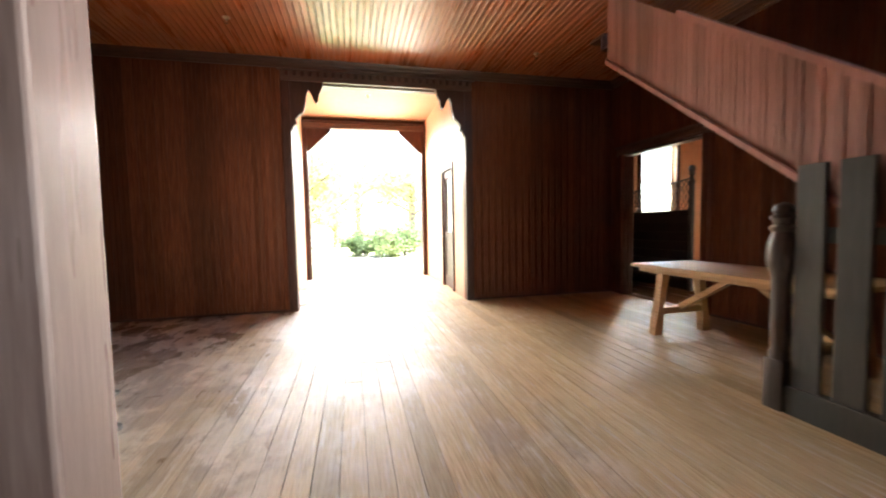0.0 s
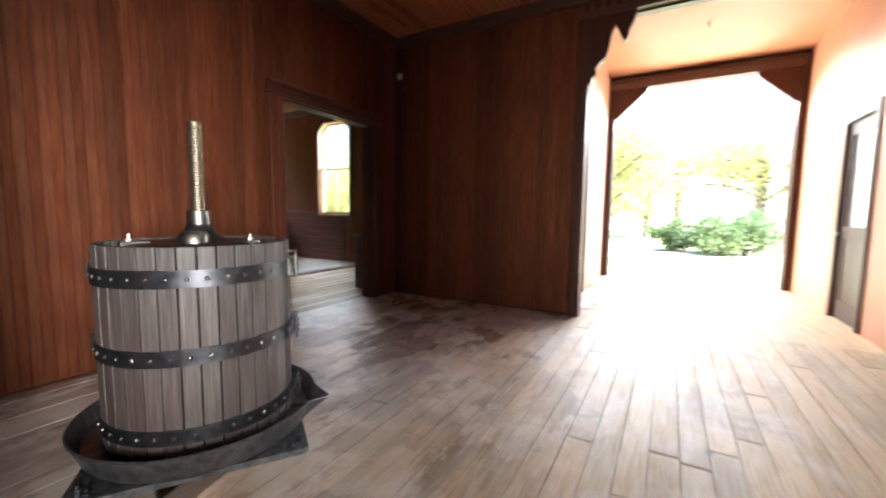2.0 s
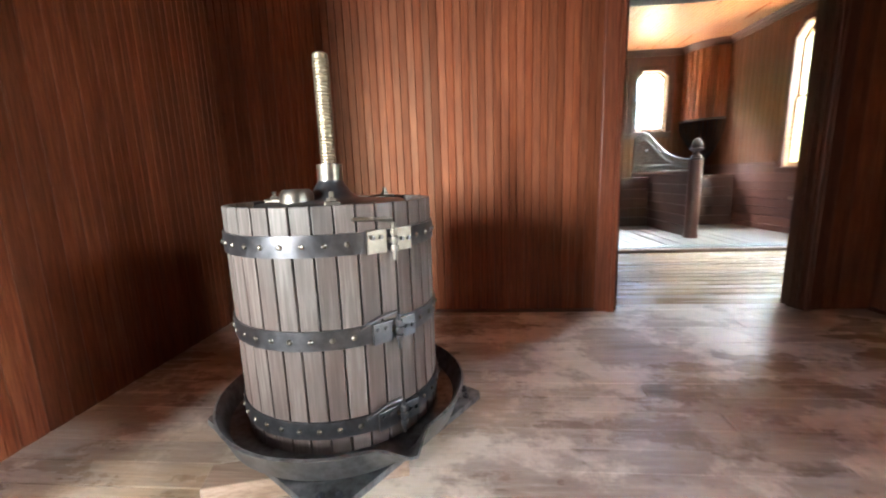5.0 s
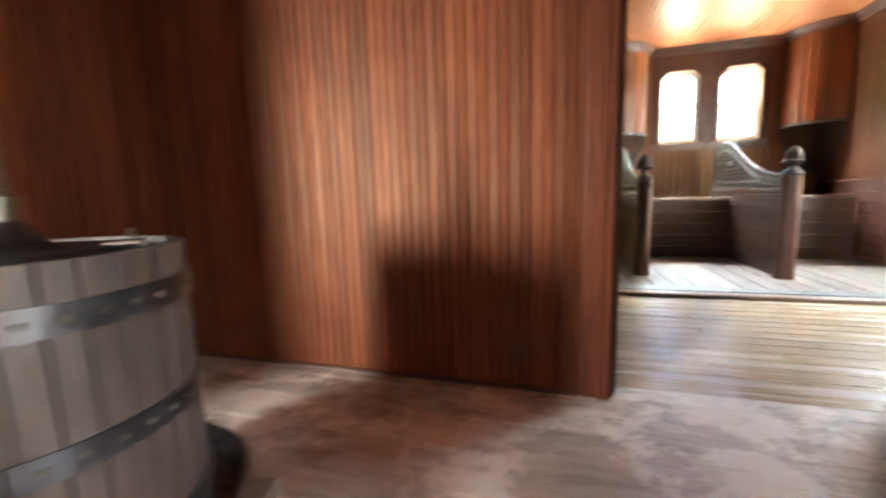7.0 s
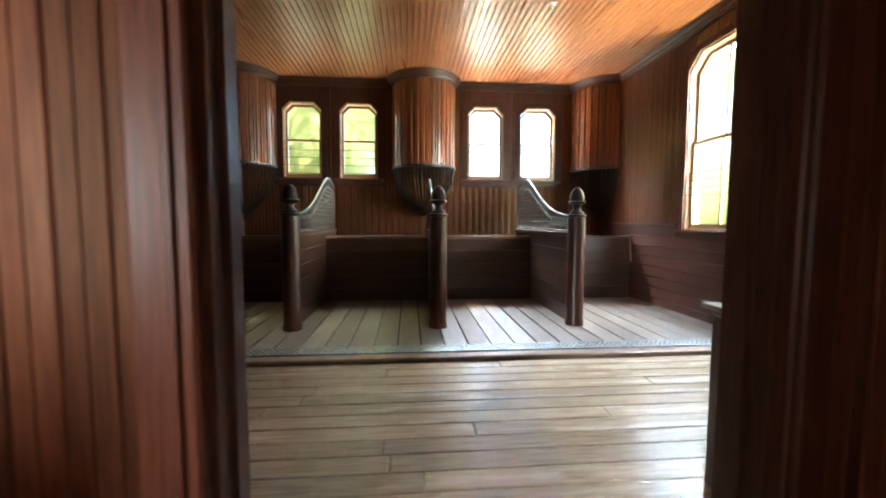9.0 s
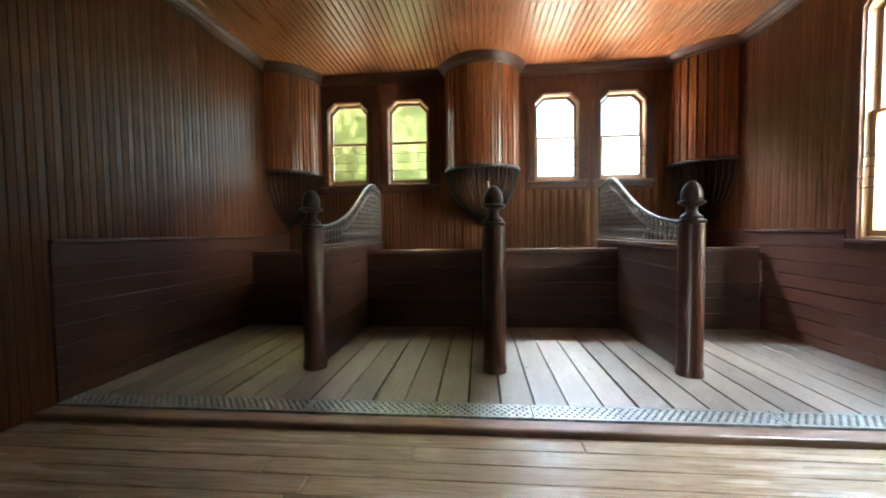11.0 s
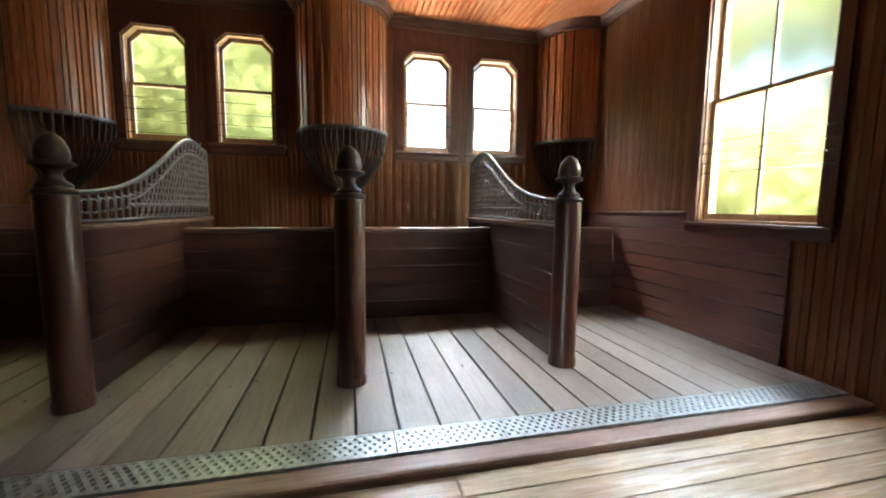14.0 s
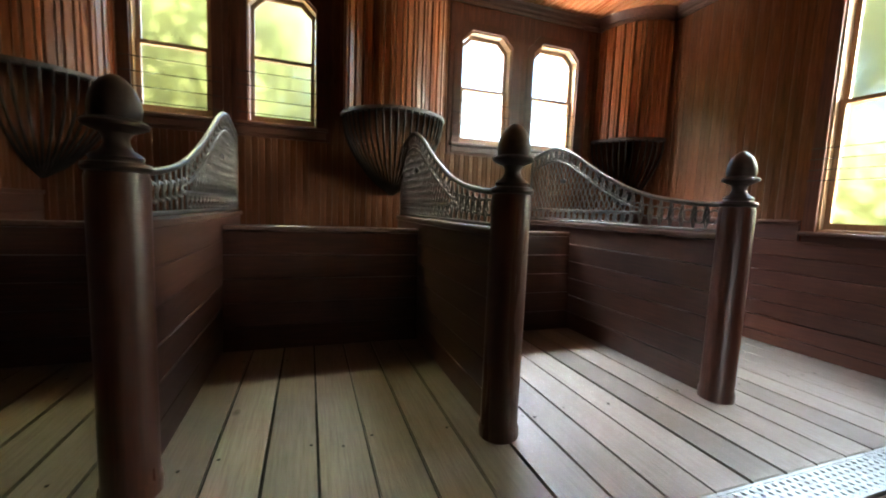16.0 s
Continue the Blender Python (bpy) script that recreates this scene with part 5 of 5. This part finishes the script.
for i, (x, y, h, s) in enumerate(((2.0, 19, 1.5, 1.1), (3.2, 19.6, 1.7, 1.2), (0.9, 20.5, 1.1, 0.8))):
    tree("shrub", x, y, h, s, 30 + i, 2500, M_LEAF_DARK, 0.05, 0.09)
for i, (x, y, h, s) in enumerate(((-18, -1.5, 9, 3.4), (-17, 2.5, 8.5, 3.0), (-21, 0.5, 11, 4.0), (-22, -6, 11, 4.0), (-27, 4, 12, 4.2), (-15.5, 0.6, 6.5, 2.6), (-24, 1.0, 12, 4.2))):
    tree("tree", x, y, h, s, 50 + i)
for i, (x, y, h, s) in enumerate(((-9.5, 19, 13, 4.2), (-13, 20, 13, 4.4), (-17, 21, 14, 4.4), (-11, 27, 17, 5.0), (-24, 23, 15, 4.6), (-6.0, 27, 16, 4.6))):
    tree("tree", x, y, h, s, 70 + i, 16000)
for i, (x, y, h, s) in enumerate(((-11, 15.5, 3.4, 2.0), (-14, 16.5, 3.8, 2.2), (-17.5, 17.5, 4.0, 2.4))):
    tree("tree", x, y, h, s, 90 + i, 9000, None, 0.11)

# low bushes outside the side window, built and tagged as small trees
for i, (x, y, h, s) in enumerate(((-7.2, 13.6, 2.6, 1.5), (-8.8, 13.2, 2.8, 1.6), (-10.6, 13.8, 3.0, 1.7), (-12.8, 14.2, 3.2, 1.8))):
    tree("tree", x, y, h, s, 130 + i, 5000, None, 0.11)

# ---- cladding boards ----
casing_n = [(OPEN_N[0] - 0.13, OPEN_N[1] + 0.13, 0, OPEN_N[2] + 0.17)]
clad(w_north, "x", -1, XW, XE, YN, 0, H, casing_n)
clad(w_west, "y", 1, YS, YN, XW, 0, H, [(DOOR_W[0] - CASING, DOOR_W[1] + CASING, 0, DOOR_W[2] + 0.14)])
clad(w_east, "y", -1, YS, YN, XE, 0, H, [(DOOR_E[0] - CASING, DOOR_E[1] + CASING, 0, DOOR_E[2] + 0.14)])
clad(w_south, "x", 1, XW, OPEN_S[0] - 0.02, YS, 0, H)
clad(w_end, "y", 1, BY0, BY1, BX0, 0, 3.95, [(y - WIN_W / 2 - 0.14, y + WIN_W / 2 + 0.14, a - 0.14, b + 0.28) for y, a, b in WINS], material=M_STABLE)
clad(w_sn, "x", -1, BX0, BX1, BY1, 0.0, 3.95, [(NWIN[0] - NWIN[1] / 2 - 0.07, NWIN[0] + NWIN[1] / 2 + 0.07, NWIN[2] - 0.1, NWIN[3] + 0.07), (BX0, NWIN[0] - NWIN[1] / 2 - 0.12, 0, 1.3), (BX0, -6.35, 0, 1.12)], material=M_STABLE)
clad(w_ss, "x", 1, BX0, BX1, BY0, 0.0, 3.95, [(BX0, -5.9, 0, 1.3)], material=M_STABLE)
structure("corner_post", boxes((OPEN_S[0] - 0.14, OPEN_S[0] + 0.006, YS - T - 0.02, YS + 0.03, 0, OPEN_S[2]), bevel=0.012), M_JAMB, "worn glossy jamb of the wide opening", "trim")


# ---- floor planks ----
def planks(name, axis, x0, x1, y0, y1, top, width, lengths, material, label, seed, thick=0.022, gap=0.0025):
    """Separate floorboards along an axis, with staggered butt joints."""
    rng = random.Random(seed)
    floor = structure(name, boxes((x0, x1, y0, y1, top - thick - 0.012, top - thick - 0.002)), M_PIT, label, "floor")
    a0, a1, b0, b1 = (y0, y1, x0, x1) if axis == "x" else (x0, x1, y0, y1)
    n = round((a1 - a0) / width)
    w = (a1 - a0) / n
    bm = bmesh.new()
    box(bm, 0, 1, 0, 1, -thick, 0)
    bmesh.ops.bevel(bm, geom=[e for e in bm.edges if all(v.co.z > -0.001 for v in e.verts)], offset=0.004, segments=1, affect="EDGES")
    me = bpy.data.meshes.new("plank")
    bm.to_mesh(me)
    bm.free()
    me.materials.append(material)
    for i in range(n):
        p = a0 + i * w
        b = b0
        cut = b0 + rng.uniform(*lengths) * rng.uniform(0.3, 1)
        while b < b1 - 0.01:
            e = min(cut, b1)
            if b1 - e < 0.5:
                e = b1
            ob = new("plank", me)
            ob.parent = floor
            g = gap * rng.uniform(0.35, 1.8)
            z = top + rng.uniform(-0.0015, 0.001)
            if axis == "x":
                ob.location, ob.scale = (b + 0.001, p + g / 2, z), (e - b - 0.002, w - g, 1)
            else:
                ob.location, ob.scale = (p + g / 2, b + 0.001, z), (w - g, e - b - 0.002, 1)
            b = e
            cut = b + rng.uniform(*lengths)
    return floor


planks("floor_hall", "y", XW - T, XE + 0.05, YS - T, YN + T, 0.0, 0.145, (4.5, 9.0), M_FLOOR, "worn pale pine floorboards with grey stains", 5, gap=0.003)
planks("floor_stable", "y", -5.72, BX1, BY0, BY1, 0.0, 0.16, (2.5, 5.0), M_AISLE, "worn varnished pine aisle boards", 6, gap=0.007)
stall_floor = planks("floor_stalls", "x", -8.6, -6.095, BY0, BY1, FL, 0.245, (30, 31), M_STALLFLOOR, "weathered grey wide stall planks", 7, gap=0.012)

# ---- nail heads along two joists under the stall planks ----
bm = bmesh.new()
lathe(bm, [(0.009, -0.004), (0.009, 0.0012), (0.006, 0.002), (0.0005, 0.002)], 8)
nail_mesh = bpy.data.meshes.new("nail")
bm.to_mesh(nail_mesh)
bm.free()
nail_mesh.materials.append(M_PIT)
nail_rng = random.Random(21)
pitch = (BY1 - BY0) / round((BY1 - BY0) / 0.245)
for joist in (-8.18, -6.93):
    for i in range(round((BY1 - BY0) / 0.245)):
        ob = new("nail", nail_mesh)
        ob.parent = stall_floor
        ob.location = (joist + nail_rng.uniform(-0.03, 0.03), BY0 + (i + nail_rng.choice((0.14, 0.5, 0.86))) * pitch, FL)
